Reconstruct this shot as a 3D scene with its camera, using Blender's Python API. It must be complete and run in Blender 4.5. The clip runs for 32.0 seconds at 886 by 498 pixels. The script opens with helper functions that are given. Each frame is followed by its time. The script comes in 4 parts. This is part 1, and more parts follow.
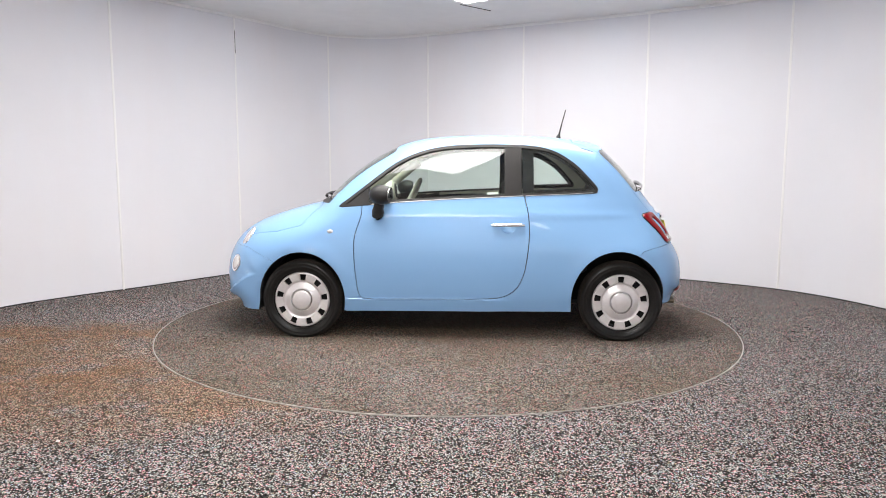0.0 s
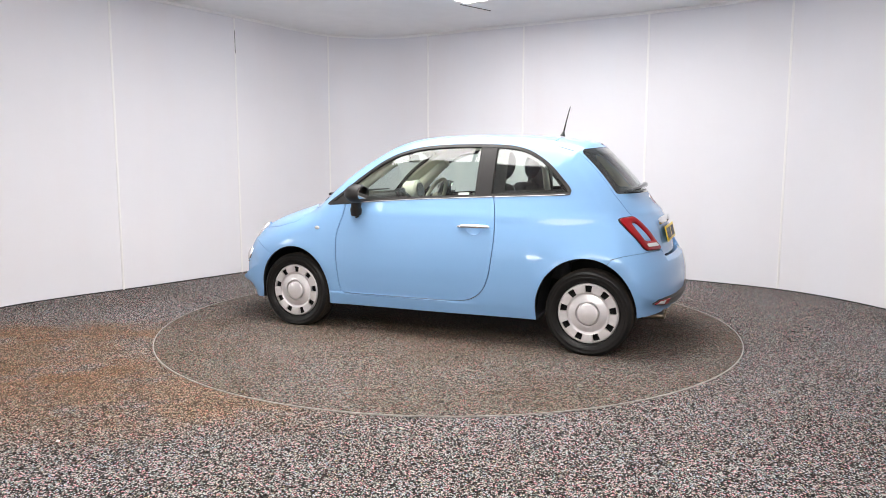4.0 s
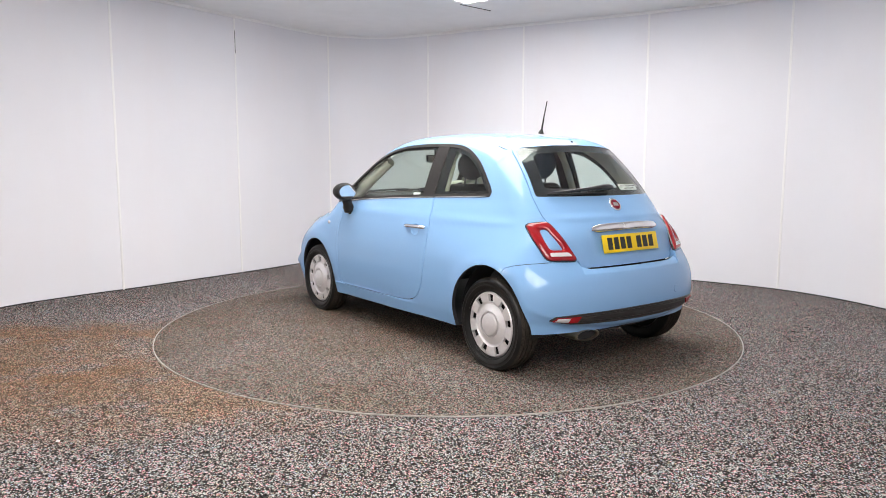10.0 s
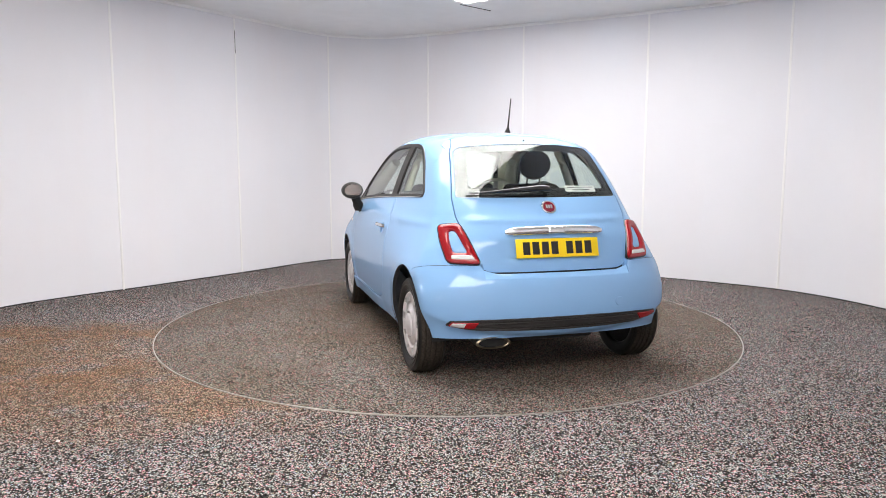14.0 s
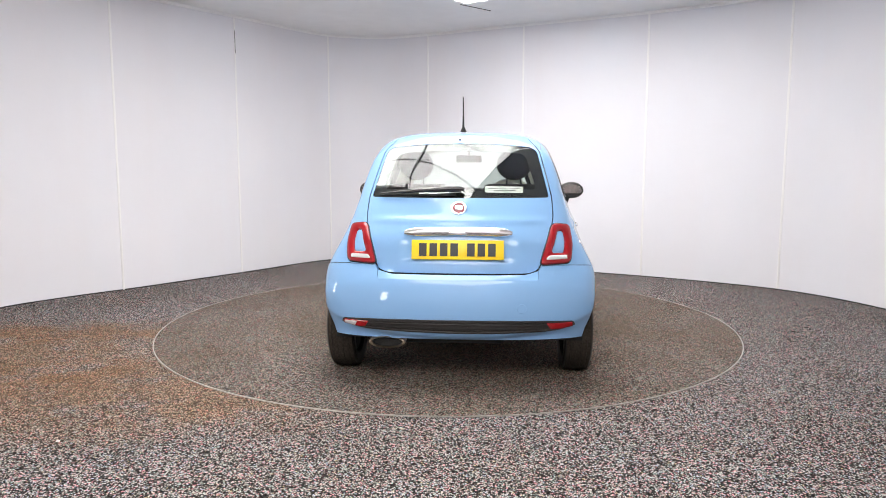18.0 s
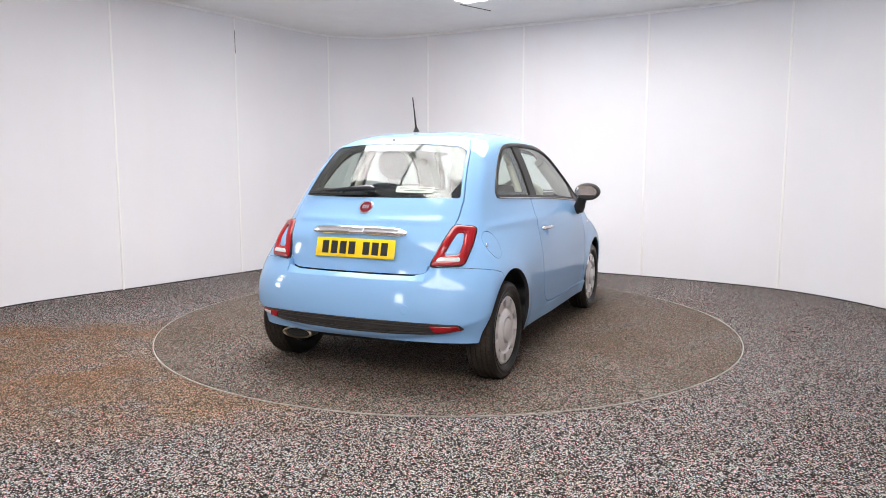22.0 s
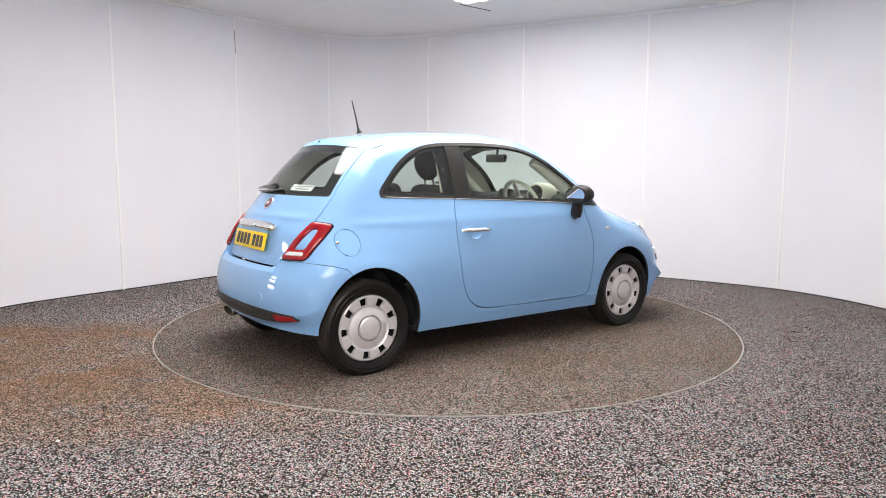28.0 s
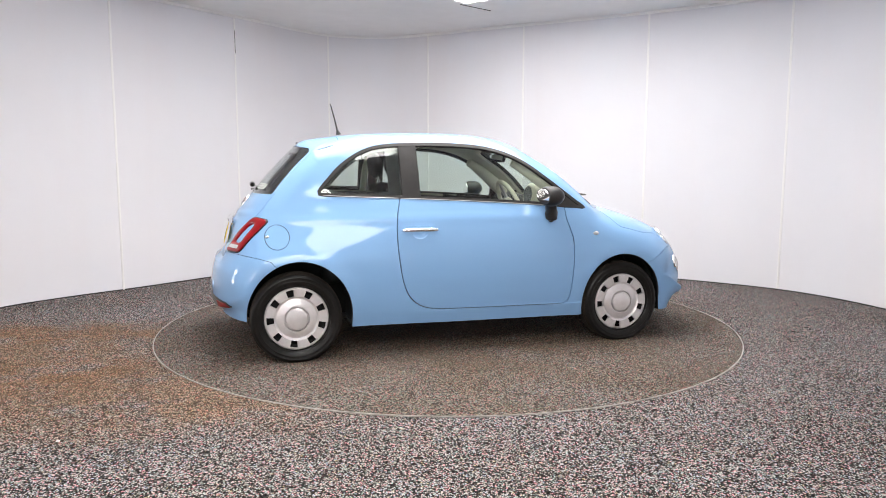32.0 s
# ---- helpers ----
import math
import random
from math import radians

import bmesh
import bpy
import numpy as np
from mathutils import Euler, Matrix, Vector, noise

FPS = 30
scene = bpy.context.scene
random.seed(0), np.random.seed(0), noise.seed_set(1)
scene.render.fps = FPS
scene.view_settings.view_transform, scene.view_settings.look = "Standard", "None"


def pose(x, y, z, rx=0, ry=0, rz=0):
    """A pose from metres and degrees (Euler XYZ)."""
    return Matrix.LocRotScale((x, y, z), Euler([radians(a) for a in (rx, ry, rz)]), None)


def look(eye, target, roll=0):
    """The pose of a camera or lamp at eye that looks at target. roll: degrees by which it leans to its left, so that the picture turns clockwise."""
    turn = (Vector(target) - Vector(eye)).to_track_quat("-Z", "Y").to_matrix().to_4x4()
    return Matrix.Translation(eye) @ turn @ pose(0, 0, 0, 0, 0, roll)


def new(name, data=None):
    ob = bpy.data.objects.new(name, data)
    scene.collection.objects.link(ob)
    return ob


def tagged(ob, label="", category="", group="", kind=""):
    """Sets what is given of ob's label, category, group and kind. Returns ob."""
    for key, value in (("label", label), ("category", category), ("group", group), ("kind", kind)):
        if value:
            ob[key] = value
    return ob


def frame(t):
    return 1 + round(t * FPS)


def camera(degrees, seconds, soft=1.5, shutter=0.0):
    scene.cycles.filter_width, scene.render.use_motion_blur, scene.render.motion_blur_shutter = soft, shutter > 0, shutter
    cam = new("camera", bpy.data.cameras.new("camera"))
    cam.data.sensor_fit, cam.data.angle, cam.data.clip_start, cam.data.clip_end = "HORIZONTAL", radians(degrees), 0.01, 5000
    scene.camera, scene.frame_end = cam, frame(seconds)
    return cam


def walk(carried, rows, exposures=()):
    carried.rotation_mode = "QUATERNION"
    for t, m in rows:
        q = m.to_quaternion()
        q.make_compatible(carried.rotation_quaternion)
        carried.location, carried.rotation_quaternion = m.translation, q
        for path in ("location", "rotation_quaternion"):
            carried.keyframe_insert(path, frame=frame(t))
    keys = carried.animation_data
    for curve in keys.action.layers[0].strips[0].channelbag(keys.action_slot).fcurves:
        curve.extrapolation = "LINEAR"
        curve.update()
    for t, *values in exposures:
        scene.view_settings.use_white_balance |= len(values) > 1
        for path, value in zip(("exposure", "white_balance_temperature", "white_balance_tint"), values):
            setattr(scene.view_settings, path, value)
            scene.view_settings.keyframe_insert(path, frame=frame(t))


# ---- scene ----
cam = camera(64.26, 32.0, soft=0.95)
EYE = Vector((0, -5.6415, 1.254))
PAN, TILT = 0.0066, -0.1174
AIM = EYE + Vector((-math.sin(PAN) * math.cos(TILT), math.cos(PAN) * math.cos(TILT), math.sin(TILT)))
STILL = look(EYE, AIM, 0.08)
walk(cam, [(0, STILL), (32, STILL)], exposures=[(0, 0.0), (32, 0.0)])

# ---- world ----
world = bpy.data.worlds.new("world")
scene.world = world
world.use_nodes = True
world.node_tree.nodes["Background"].inputs[0].default_value = (0.8, 0.85, 1.0, 1)
world.node_tree.nodes["Background"].inputs[1].default_value = 0.05
CEILING_GLOW, FILL_GLOW, SIDE_GLOW = 9.7, 10.2, 16.0


# ---- materials ----
def material(name, colour, rough=0.5, metal=0.0, spec=0.5, coat=0.0, trans=0.0, ior=1.45, glow=None):
    m = bpy.data.materials.new(name)
    m.use_nodes = True
    b = m.node_tree.nodes["Principled BSDF"]
    b.inputs["Base Color"].default_value = (*colour, 1)
    b.inputs["Roughness"].default_value = rough
    b.inputs["Metallic"].default_value = metal
    b.inputs["Specular IOR Level"].default_value = spec
    b.inputs["Coat Weight"].default_value = coat
    b.inputs["Coat Roughness"].default_value = 0.02
    b.inputs["Transmission Weight"].default_value = trans
    b.inputs["IOR"].default_value = ior
    if glow:
        b.inputs["Emission Color"].default_value = (*glow[0], 1)
        b.inputs["Emission Strength"].default_value = glow[1]
    return m


def node(m, kind, **values):
    n = m.node_tree.nodes.new(kind)
    for k, v in values.items():
        n.inputs[k.replace("_", " ")].default_value = v
    return n


def wire(m, a, out, b, inp):
    m.node_tree.links.new(a.outputs[out], b.inputs[inp])


def ramp(m, src, out, stops):
    r = m.node_tree.nodes.new("ShaderNodeValToRGB")
    while len(r.color_ramp.elements) < len(stops):
        r.color_ramp.elements.new(0.5)
    for e, (p, c) in zip(r.color_ramp.elements, stops):
        e.position, e.color = p, (*c, 1)
    wire(m, src, out, r, "Fac")
    return r


def mix(m, kind, fac, a, b):
    """A colour mix; fac, a and b are numbers, colours or (node, output)."""
    n = m.node_tree.nodes.new("ShaderNodeMix")
    n.data_type, n.blend_type = "RGBA", kind
    for key, v in ((0, fac), (6, a), (7, b)):
        if isinstance(v, tuple) and isinstance(v[0], bpy.types.Node):
            m.node_tree.links.new(v[0].outputs[v[1]], n.inputs[key])
        else:
            n.inputs[key].default_value = v if key == 0 else (*v, 1)
    return n


def bump(m, src, out, strength, distance):
    n = node(m, "ShaderNodeBump", Strength=strength, Distance=distance)
    wire(m, src, out, n, "Height")
    wire(m, n, "Normal", m.node_tree.nodes["Principled BSDF"], "Normal")
    return n


def grained(m, scale, low, high, relief=0.0, coords="Object"):
    """Slight variation of the base colour at two scales, and fine relief."""
    b = m.node_tree.nodes["Principled BSDF"]
    c = tuple(b.inputs["Base Color"].default_value)[:3]
    co = m.node_tree.nodes.new("ShaderNodeTexCoord")
    fine = node(m, "ShaderNodeTexNoise", Scale=scale, Detail=4.0)
    wide = node(m, "ShaderNodeTexNoise", Scale=scale / 25, Detail=3.0)
    wire(m, co, coords, fine, "Vector")
    wire(m, co, coords, wide, "Vector")
    f = ramp(m, fine, "Fac", [(0.3, (low,) * 3), (0.7, (high,) * 3)])
    w = ramp(m, wide, "Fac", [(0.3, (low,) * 3), (0.7, (high,) * 3)])
    one = mix(m, "MULTIPLY", 1.0, (f, 0), (w, 0))
    two = mix(m, "MULTIPLY", 1.0, c, (one, 2))
    wire(m, two, 2, b, "Base Color")
    if relief:
        bump(m, fine, "Fac", 0.4, relief)
    return m


def spot(m, src, centre, half):
    """A soft round patch: 1 in its middle, 0 at its edge."""
    at = m.node_tree.nodes.new("ShaderNodeMapping")
    at.vector_type = "TEXTURE"
    at.inputs["Location"].default_value = (*centre, 0)
    at.inputs["Scale"].default_value = (*half, 1000)
    wire(m, *src, at, "Vector")
    g = m.node_tree.nodes.new("ShaderNodeTexGradient")
    g.gradient_type = "SPHERICAL"
    wire(m, at, "Vector", g, "Vector")
    return g


def carpet(name, dark, light, soil_tint, size, share, gap_dark, patches, patch_tint, filth, caked):
    """Speckled cut-pile carpet: light and dark tufts with some coloured ones among them, and soiled patches."""
    m = material(name, (0.2, 0.2, 0.2), 0.95, spec=0.1)
    b = m.node_tree.nodes["Principled BSDF"]
    co = m.node_tree.nodes.new("ShaderNodeTexCoord")
    lean = m.node_tree.nodes.new("ShaderNodeMapping")
    lean.inputs["Scale"].default_value = size
    wire(m, co, "Object", lean, "Vector")
    tuft = node(m, "ShaderNodeTexVoronoi", Scale=1.0)
    wire(m, lean, "Vector", tuft, "Vector")
    split = m.node_tree.nodes.new("ShaderNodeSeparateColor")
    wire(m, tuft, "Color", split, "Color")
    value = ramp(m, split, "Red", [(0.0, dark), (share, tuple(d * 1.6 for d in dark)), (share + 0.12, tuple(0.62 * v for v in light)), (1.0, light)])
    hue = ramp(m, split, "Green", [(0.0, (1.55, 0.66, 0.80)), (0.26, (1, 1, 1)), (0.60, (1, 1, 1)), (0.80, (0.74, 1.08, 1.02)), (0.90, (0.82, 0.92, 1.35)), (1.0, (1.2, 1.08, 0.60))])
    both_ = mix(m, "MULTIPLY", 1.0, (value, 0), (hue, 0))
    # shade between the tufts, painted into the colour towards each tuft's edge
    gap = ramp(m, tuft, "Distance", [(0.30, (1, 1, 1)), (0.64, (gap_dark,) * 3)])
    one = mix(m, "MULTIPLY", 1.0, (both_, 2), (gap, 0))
    # the pile lies in uneven clumps
    clump = node(m, "ShaderNodeTexNoise", Scale=75.0, Detail=3.0, Roughness=0.7)
    wire(m, co, "Object", clump, "Vector")
    uneven = ramp(m, clump, "Fac", [(0.34, (0.88, 0.88, 0.88)), (0.66, (1.12, 1.12, 1.12))])
    heap = mix(m, "MULTIPLY", 1.0, (one, 2), (uneven, 0))
    # dirt trodden into the pile
    wide = node(m, "ShaderNodeTexNoise", Scale=0.9, Detail=6.0, Roughness=0.66)
    wire(m, co, "Object", wide, "Vector")
    soil = ramp(m, wide, "Fac", [(0.35, soil_tint), (0.62, (1, 1, 1))])
    last = mix(m, "MULTIPLY", 1.0, (heap, 2), (soil, 0))
    # rusty brown patches with ragged edges
    ragged = node(m, "ShaderNodeTexNoise", Scale=2.6, Detail=7.0, Roughness=0.72)
    wire(m, co, "Object", ragged, "Vector")
    edge = ramp(m, ragged, "Fac", [(0.36, (0.25, 0.25, 0.25)), (0.58, (2.1, 2.1, 2.1))])
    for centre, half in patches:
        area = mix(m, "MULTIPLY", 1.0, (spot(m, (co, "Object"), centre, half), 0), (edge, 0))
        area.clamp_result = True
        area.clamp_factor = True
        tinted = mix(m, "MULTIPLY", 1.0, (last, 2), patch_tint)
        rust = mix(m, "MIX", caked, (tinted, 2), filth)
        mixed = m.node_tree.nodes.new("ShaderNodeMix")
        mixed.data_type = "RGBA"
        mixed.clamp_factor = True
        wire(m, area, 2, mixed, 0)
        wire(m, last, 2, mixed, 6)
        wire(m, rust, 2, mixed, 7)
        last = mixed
    wire(m, last, 2, b, "Base Color")
    bump(m, tuft, "Distance", 0.3, 0.003)
    return m




def panelling(name, colour):
    """Smooth white panels: faint upright streaks of warmer, yellowed white, and a slight waviness."""
    m = material(name, colour, 0.42, spec=0.3)
    b = m.node_tree.nodes["Principled BSDF"]
    co = m.node_tree.nodes.new("ShaderNodeTexCoord")
    tall = m.node_tree.nodes.new("ShaderNodeMapping")
    tall.inputs["Scale"].default_value = (1.3, 1.3, 0.10)
    wire(m, co, "Object", tall, "Vector")
    streak = node(m, "ShaderNodeTexNoise", Scale=1.0, Detail=4.0, Roughness=0.6)
    wire(m, tall, "Vector", streak, "Vector")
    warm = ramp(m, streak, "Fac", [(0.40, (1, 1, 1)), (0.56, (0.998, 0.985, 0.978)), (0.72, (0.985, 0.955, 0.94))])
    blotch = node(m, "ShaderNodeTexNoise", Scale=1.3, Detail=5.0)
    wire(m, co, "Object", blotch, "Vector")
    grey = ramp(m, blotch, "Fac", [(0.3, (0.965, 0.97, 0.975)), (0.7, (1, 1, 1))])
    one = mix(m, "MULTIPLY", 1.0, (warm, 0), (grey, 0))
    two = mix(m, "MULTIPLY", 1.0, colour, (one, 2))
    wire(m, two, 2, b, "Base Color")
    bump(m, blotch, "Fac", 0.15, 0.02)
    return m


WALL = panelling("white wall panel", (0.765, 0.758, 0.788))
SEAM = material("white joint strip", (0.84, 0.83, 0.82), 0.4)
CEIL = grained(material("white ceiling", (0.88, 0.875, 0.87), 0.6), 5.0, 0.96, 1.0)
DARK = material("black slot", (0.02, 0.02, 0.02), 0.6)
PANEL = material("lit diffuser", (0.9, 0.9, 0.9), 0.5, glow=((1.0, 0.965, 0.937), CEILING_GLOW))
# for the added fill light over the camera
FILL = material("fill light diffuser", (0.9, 0.9, 0.9), 0.5, glow=((1.0, 0.965, 0.937), FILL_GLOW))
SIDE = material("lit side diffuser", (0.9, 0.9, 0.9), 0.5, glow=((1.0, 0.965, 0.937), SIDE_GLOW))
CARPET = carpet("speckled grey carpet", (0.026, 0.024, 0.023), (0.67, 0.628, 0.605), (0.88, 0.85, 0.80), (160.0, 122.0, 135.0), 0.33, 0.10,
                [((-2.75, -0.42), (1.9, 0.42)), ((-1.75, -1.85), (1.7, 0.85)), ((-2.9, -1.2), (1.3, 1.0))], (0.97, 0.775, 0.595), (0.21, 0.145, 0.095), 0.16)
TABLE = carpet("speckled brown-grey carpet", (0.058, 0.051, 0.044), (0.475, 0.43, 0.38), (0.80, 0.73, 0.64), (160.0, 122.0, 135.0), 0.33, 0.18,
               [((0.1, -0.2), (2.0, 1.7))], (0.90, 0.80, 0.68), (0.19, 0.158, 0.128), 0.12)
RING = grained(material("aluminium edge", (0.40, 0.375, 0.34), 0.5, metal=0.2), 9.0, 0.6, 1.15)

PAINT = material("pale blue gloss paint", (0.222, 0.408, 0.665), 0.6, spec=0.08, coat=0.9)
TRIM = grained(material("black plastic trim", (0.027, 0.0255, 0.025), 0.42, spec=0.3), 300.0, 0.85, 1.1, 0.0002)
GLOSSBLACK = material("gloss black", (0.012, 0.012, 0.013), 0.08, coat=0.5)
RUBBER = grained(material("tyre rubber", (0.010, 0.0095, 0.009), 0.34, spec=0.28), 120.0, 0.8, 1.15, 0.0003)
DUSTY = grained(material("dusty tread rubber", (0.034, 0.028, 0.023), 0.8, spec=0.15), 90.0, 0.6, 1.3, 0.0003)
SILVER = grained(material("silver wheel cover", (0.70, 0.675, 0.675), 0.30, metal=0.4), 40.0, 0.95, 1.02)
CHROME = material("chrome", (0.85, 0.85, 0.86), 0.06, metal=1.0)
STEEL = grained(material("exhaust steel", (0.34, 0.28, 0.20), 0.32, metal=1.0), 30.0, 0.7, 1.1)
RED = material("red lamp lens", (0.27, 0.002, 0.006), 0.4, spec=0.1, coat=1.0)
CLEAR = material("clear lamp lens", (0.55, 0.54, 0.54), 0.1, spec=0.6, coat=1.0)
YELLOW = material("yellow plate", (0.85, 0.60, 0.008), 0.35)
LETTER = material("black lettering", (0.015, 0.015, 0.015), 0.4)
CREAM = grained(material("cream trim", (0.80, 0.78, 0.66), 0.5), 200.0, 0.94, 1.03, 0.0002)
CLOTH = grained(material("dark grey seat cloth", (0.045, 0.045, 0.047), 0.9), 400.0, 0.75, 1.25, 0.0006)
DASH = material("dark dashboard plastic", (0.03, 0.03, 0.032), 0.6)
WELL = material("black wheel well", (0.012, 0.012, 0.012), 0.9)
MIRROR = material("mirror", (0.9, 0.9, 0.9), 0.02, metal=1.0)
WHITE = material("white paper", (0.8, 0.8, 0.8), 0.6)
FADED = grained(material("pale green-white paper", (0.52, 0.56, 0.52), 0.6), 60.0, 0.85, 1.1)


def glass(name, colour, share):
    """Tinted glazing: lets a share of the light straight through and mirrors the rest by its gloss."""
    m = bpy.data.materials.new(name)
    m.use_nodes = True
    t = m.node_tree
    t.nodes.clear()
    out = t.nodes.new("ShaderNodeOutputMaterial")
    see = t.nodes.new("ShaderNodeBsdfTransparent")
    see.inputs[0].default_value = (*colour, 1)
    gloss = t.nodes.new("ShaderNodeBsdfGlossy")
    gloss.inputs["Roughness"].default_value = 0.0
    gloss.inputs["Color"].default_value = (1, 1, 1, 1)
    lw = t.nodes.new("ShaderNodeLayerWeight")
    lw.inputs[0].default_value = 0.5
    up = t.nodes.new("ShaderNodeMath")
    up.operation = "POWER"
    up.inputs[1].default_value = 5.0
    fr = t.nodes.new("ShaderNodeMath")
    fr.operation = "MULTIPLY_ADD"
    fr.inputs[1].default_value, fr.inputs[2].default_value = 1 - share, share
    t.links.new(lw.outputs["Facing"], up.inputs[0])
    t.links.new(up.outputs[0], fr.inputs[0])
    mx = t.nodes.new("ShaderNodeMixShader")
    t.links.new(fr.outputs[0], mx.inputs[0])
    t.links.new(see.outputs[0], mx.inputs[1])
    t.links.new(gloss.outputs[0], mx.inputs[2])
    t.links.new(mx.outputs[0], out.inputs[0])
    return m


GLASS = glass("pale green window glass", (0.80, 0.88, 0.83), 0.07)
REARGLASS = glass("rear window glass", (0.74, 0.80, 0.77), 0.060)


# ---- mesh helpers ----
def mesh_of(name, verts, faces, mats, smooth=None, slots=None):
    me = bpy.data.meshes.new(name)
    me.from_pydata([tuple(v) for v in verts], [], faces)
    for m in mats if isinstance(mats, (list, tuple)) else [mats]:
        me.materials.append(m)
    if slots is not None:
        me.polygons.foreach_set("material_index", slots)
    if smooth:
        me.polygons.foreach_set("use_smooth", [True] * len(me.polygons))
        me.set_sharp_from_angle(angle=radians(smooth))
    me.update()
    return me


def part(name, me, parent, label="", mat=None, smooth=35):
    """Link a mesh or a bmesh as one mesh object under a thing or a part."""
    if isinstance(me, bmesh.types.BMesh):
        bm, me = me, bpy.data.meshes.new(name)
        bmesh.ops.recalc_face_normals(bm, faces=bm.faces)
        bm.to_mesh(me)
        bm.free()
        me.materials.append(mat)
        if smooth:
            me.polygons.foreach_set("use_smooth", [True] * len(me.polygons))
            me.set_sharp_from_angle(angle=radians(smooth))
    ob = new(name, me)
    ob.parent = parent
    return tagged(ob, label)


def thing(name, label, category, group="", kind=""):
    return tagged(new(name), label, category, group, kind)


def box(bm, size, m, bevel=0.0):
    made = bmesh.ops.create_cube(bm, size=1.0, matrix=m @ Matrix.Diagonal((*size, 1)))
    if bevel:
        edges = list({e for v in made["verts"] for e in v.link_edges})
        bmesh.ops.bevel(bm, geom=edges, offset=bevel, segments=2, affect="EDGES", profile=0.5)


def rounded(size, m, bevel, segments=3):
    bm = bmesh.new()
    bmesh.ops.create_cube(bm, size=1.0, matrix=Matrix.Diagonal((*size, 1)))
    bmesh.ops.bevel(bm, geom=bm.edges[:], offset=bevel, segments=segments, affect="EDGES", profile=0.5)
    bmesh.ops.transform(bm, matrix=m, verts=bm.verts)
    return bm


def spin(profile, n, axis="y"):
    """A closed (radius, along) profile turned about an axis; radius 0 is allowed at its ends."""
    verts, faces, k = [], [], len(profile)
    for i in range(n):
        a = 2 * math.pi * i / n
        for r, h in profile:
            verts.append((r * math.cos(a), h, r * math.sin(a)) if axis == "y" else (r * math.cos(a), r * math.sin(a), h))
    for i in range(n):
        j = (i + 1) % n
        for s in range(k - 1):
            faces.append((i * k + s, i * k + s + 1, j * k + s + 1, j * k + s))
    bm = bmesh.new()
    vs = [bm.verts.new(v) for v in verts]
    for f in faces:
        bm.faces.new([vs[i] for i in f])
    bmesh.ops.remove_doubles(bm, verts=bm.verts, dist=1e-6)
    return bm


def smooth_curve(points, n, closed=False):
    """n points evenly along a Catmull-Rom curve through the given ones."""
    p = np.array(points, float)
    k = len(p)
    ext = np.vstack([p[-1], p, p[0], p[1]]) if closed else np.vstack([2 * p[0] - p[1], p, 2 * p[-1] - p[-2]])
    out = []
    for i in range(k if closed else k - 1):
        a, b, c, d = ext[i:i + 4]
        # centripetal knots
        t0 = 0.0
        t1 = t0 + max(np.linalg.norm(b - a), 1e-9) ** 0.5
        t2 = t1 + max(np.linalg.norm(c - b), 1e-9) ** 0.5
        t3 = t2 + max(np.linalg.norm(d - c), 1e-9) ** 0.5
        t = np.linspace(t1, t2, 24, endpoint=False)[:, None]
        a1 = (t1 - t) / (t1 - t0) * a + (t - t0) / (t1 - t0) * b
        a2 = (t2 - t) / (t2 - t1) * b + (t - t1) / (t2 - t1) * c
        a3 = (t3 - t) / (t3 - t2) * c + (t - t2) / (t3 - t2) * d
        b1 = (t2 - t) / (t2 - t0) * a1 + (t - t0) / (t2 - t0) * a2
        b2 = (t3 - t) / (t3 - t1) * a2 + (t - t1) / (t3 - t1) * a3
        out.append((t2 - t) / (t2 - t1) * b1 + (t - t1) / (t2 - t1) * b2)
    out = np.vstack(out + [p[:1] if closed else p[-1:]])
    s = np.concatenate([[0], np.cumsum(np.linalg.norm(np.diff(out, axis=0), axis=1))])
    q = np.linspace(0, s[-1], n + 1 if closed else n)
    res = np.stack([np.interp(q, s, out[:, i]) for i in range(out.shape[1])], 1)
    return res[:-1] if closed else res


def table(xs, ys):
    """A smooth monotone curve through a short table."""
    x, y = np.array(xs, float), np.array(ys, float)
    h = np.diff(x)
    d = np.diff(y) / h
    m = np.zeros(len(x))
    m[0], m[-1] = d[0], d[-1]
    for i in range(1, len(x) - 1):
        if d[i - 1] * d[i] > 0:
            w1, w2 = 2 * h[i] + h[i - 1], h[i] + 2 * h[i - 1]
            m[i] = (w1 + w2) / (w1 / d[i - 1] + w2 / d[i])

    def f(q):
        q = np.clip(np.asarray(q, float), x[0], x[-1])
        i = np.clip(np.searchsorted(x, q) - 1, 0, len(x) - 2)
        t = (q - x[i]) / h[i]
        return ((1 + 2 * t) * (1 - t) ** 2 * y[i] + t * (1 - t) ** 2 * h[i] * m[i]
                + t * t * (3 - 2 * t) * y[i + 1] + t * t * (t - 1) * h[i] * m[i + 1])
    return f


# ---- the room ----
HIGH = 2.94
ROUND = [(-3.95, 0.45), (-3.58, 1.03), (-3.27, 1.40), (-2.75, 2.10), (-2.24, 2.81), (-1.85, 3.40), (-1.5, 3.75), (-0.88, 3.90), (-0.25, 3.68),
         (0.40, 3.32), (0.95, 3.03), (1.51, 2.74), (2.22, 2.355), (2.80, 1.98), (3.37, 1.50), (3.67, 1.04), (3.87, 0.45), (4.0, -0.6), (3.95, -2.4),
         (3.6, -4.6), (2.6, -6.4), (0.0, -6.9), (-2.7, -6.4), (-3.8, -4.6), (-4.25, -2.4), (-4.2, -0.6)]
PATH = smooth_curve(ROUND, 1440, closed=True)
cx = np.roll(PATH, -1, 0) - np.roll(PATH, 1, 0)
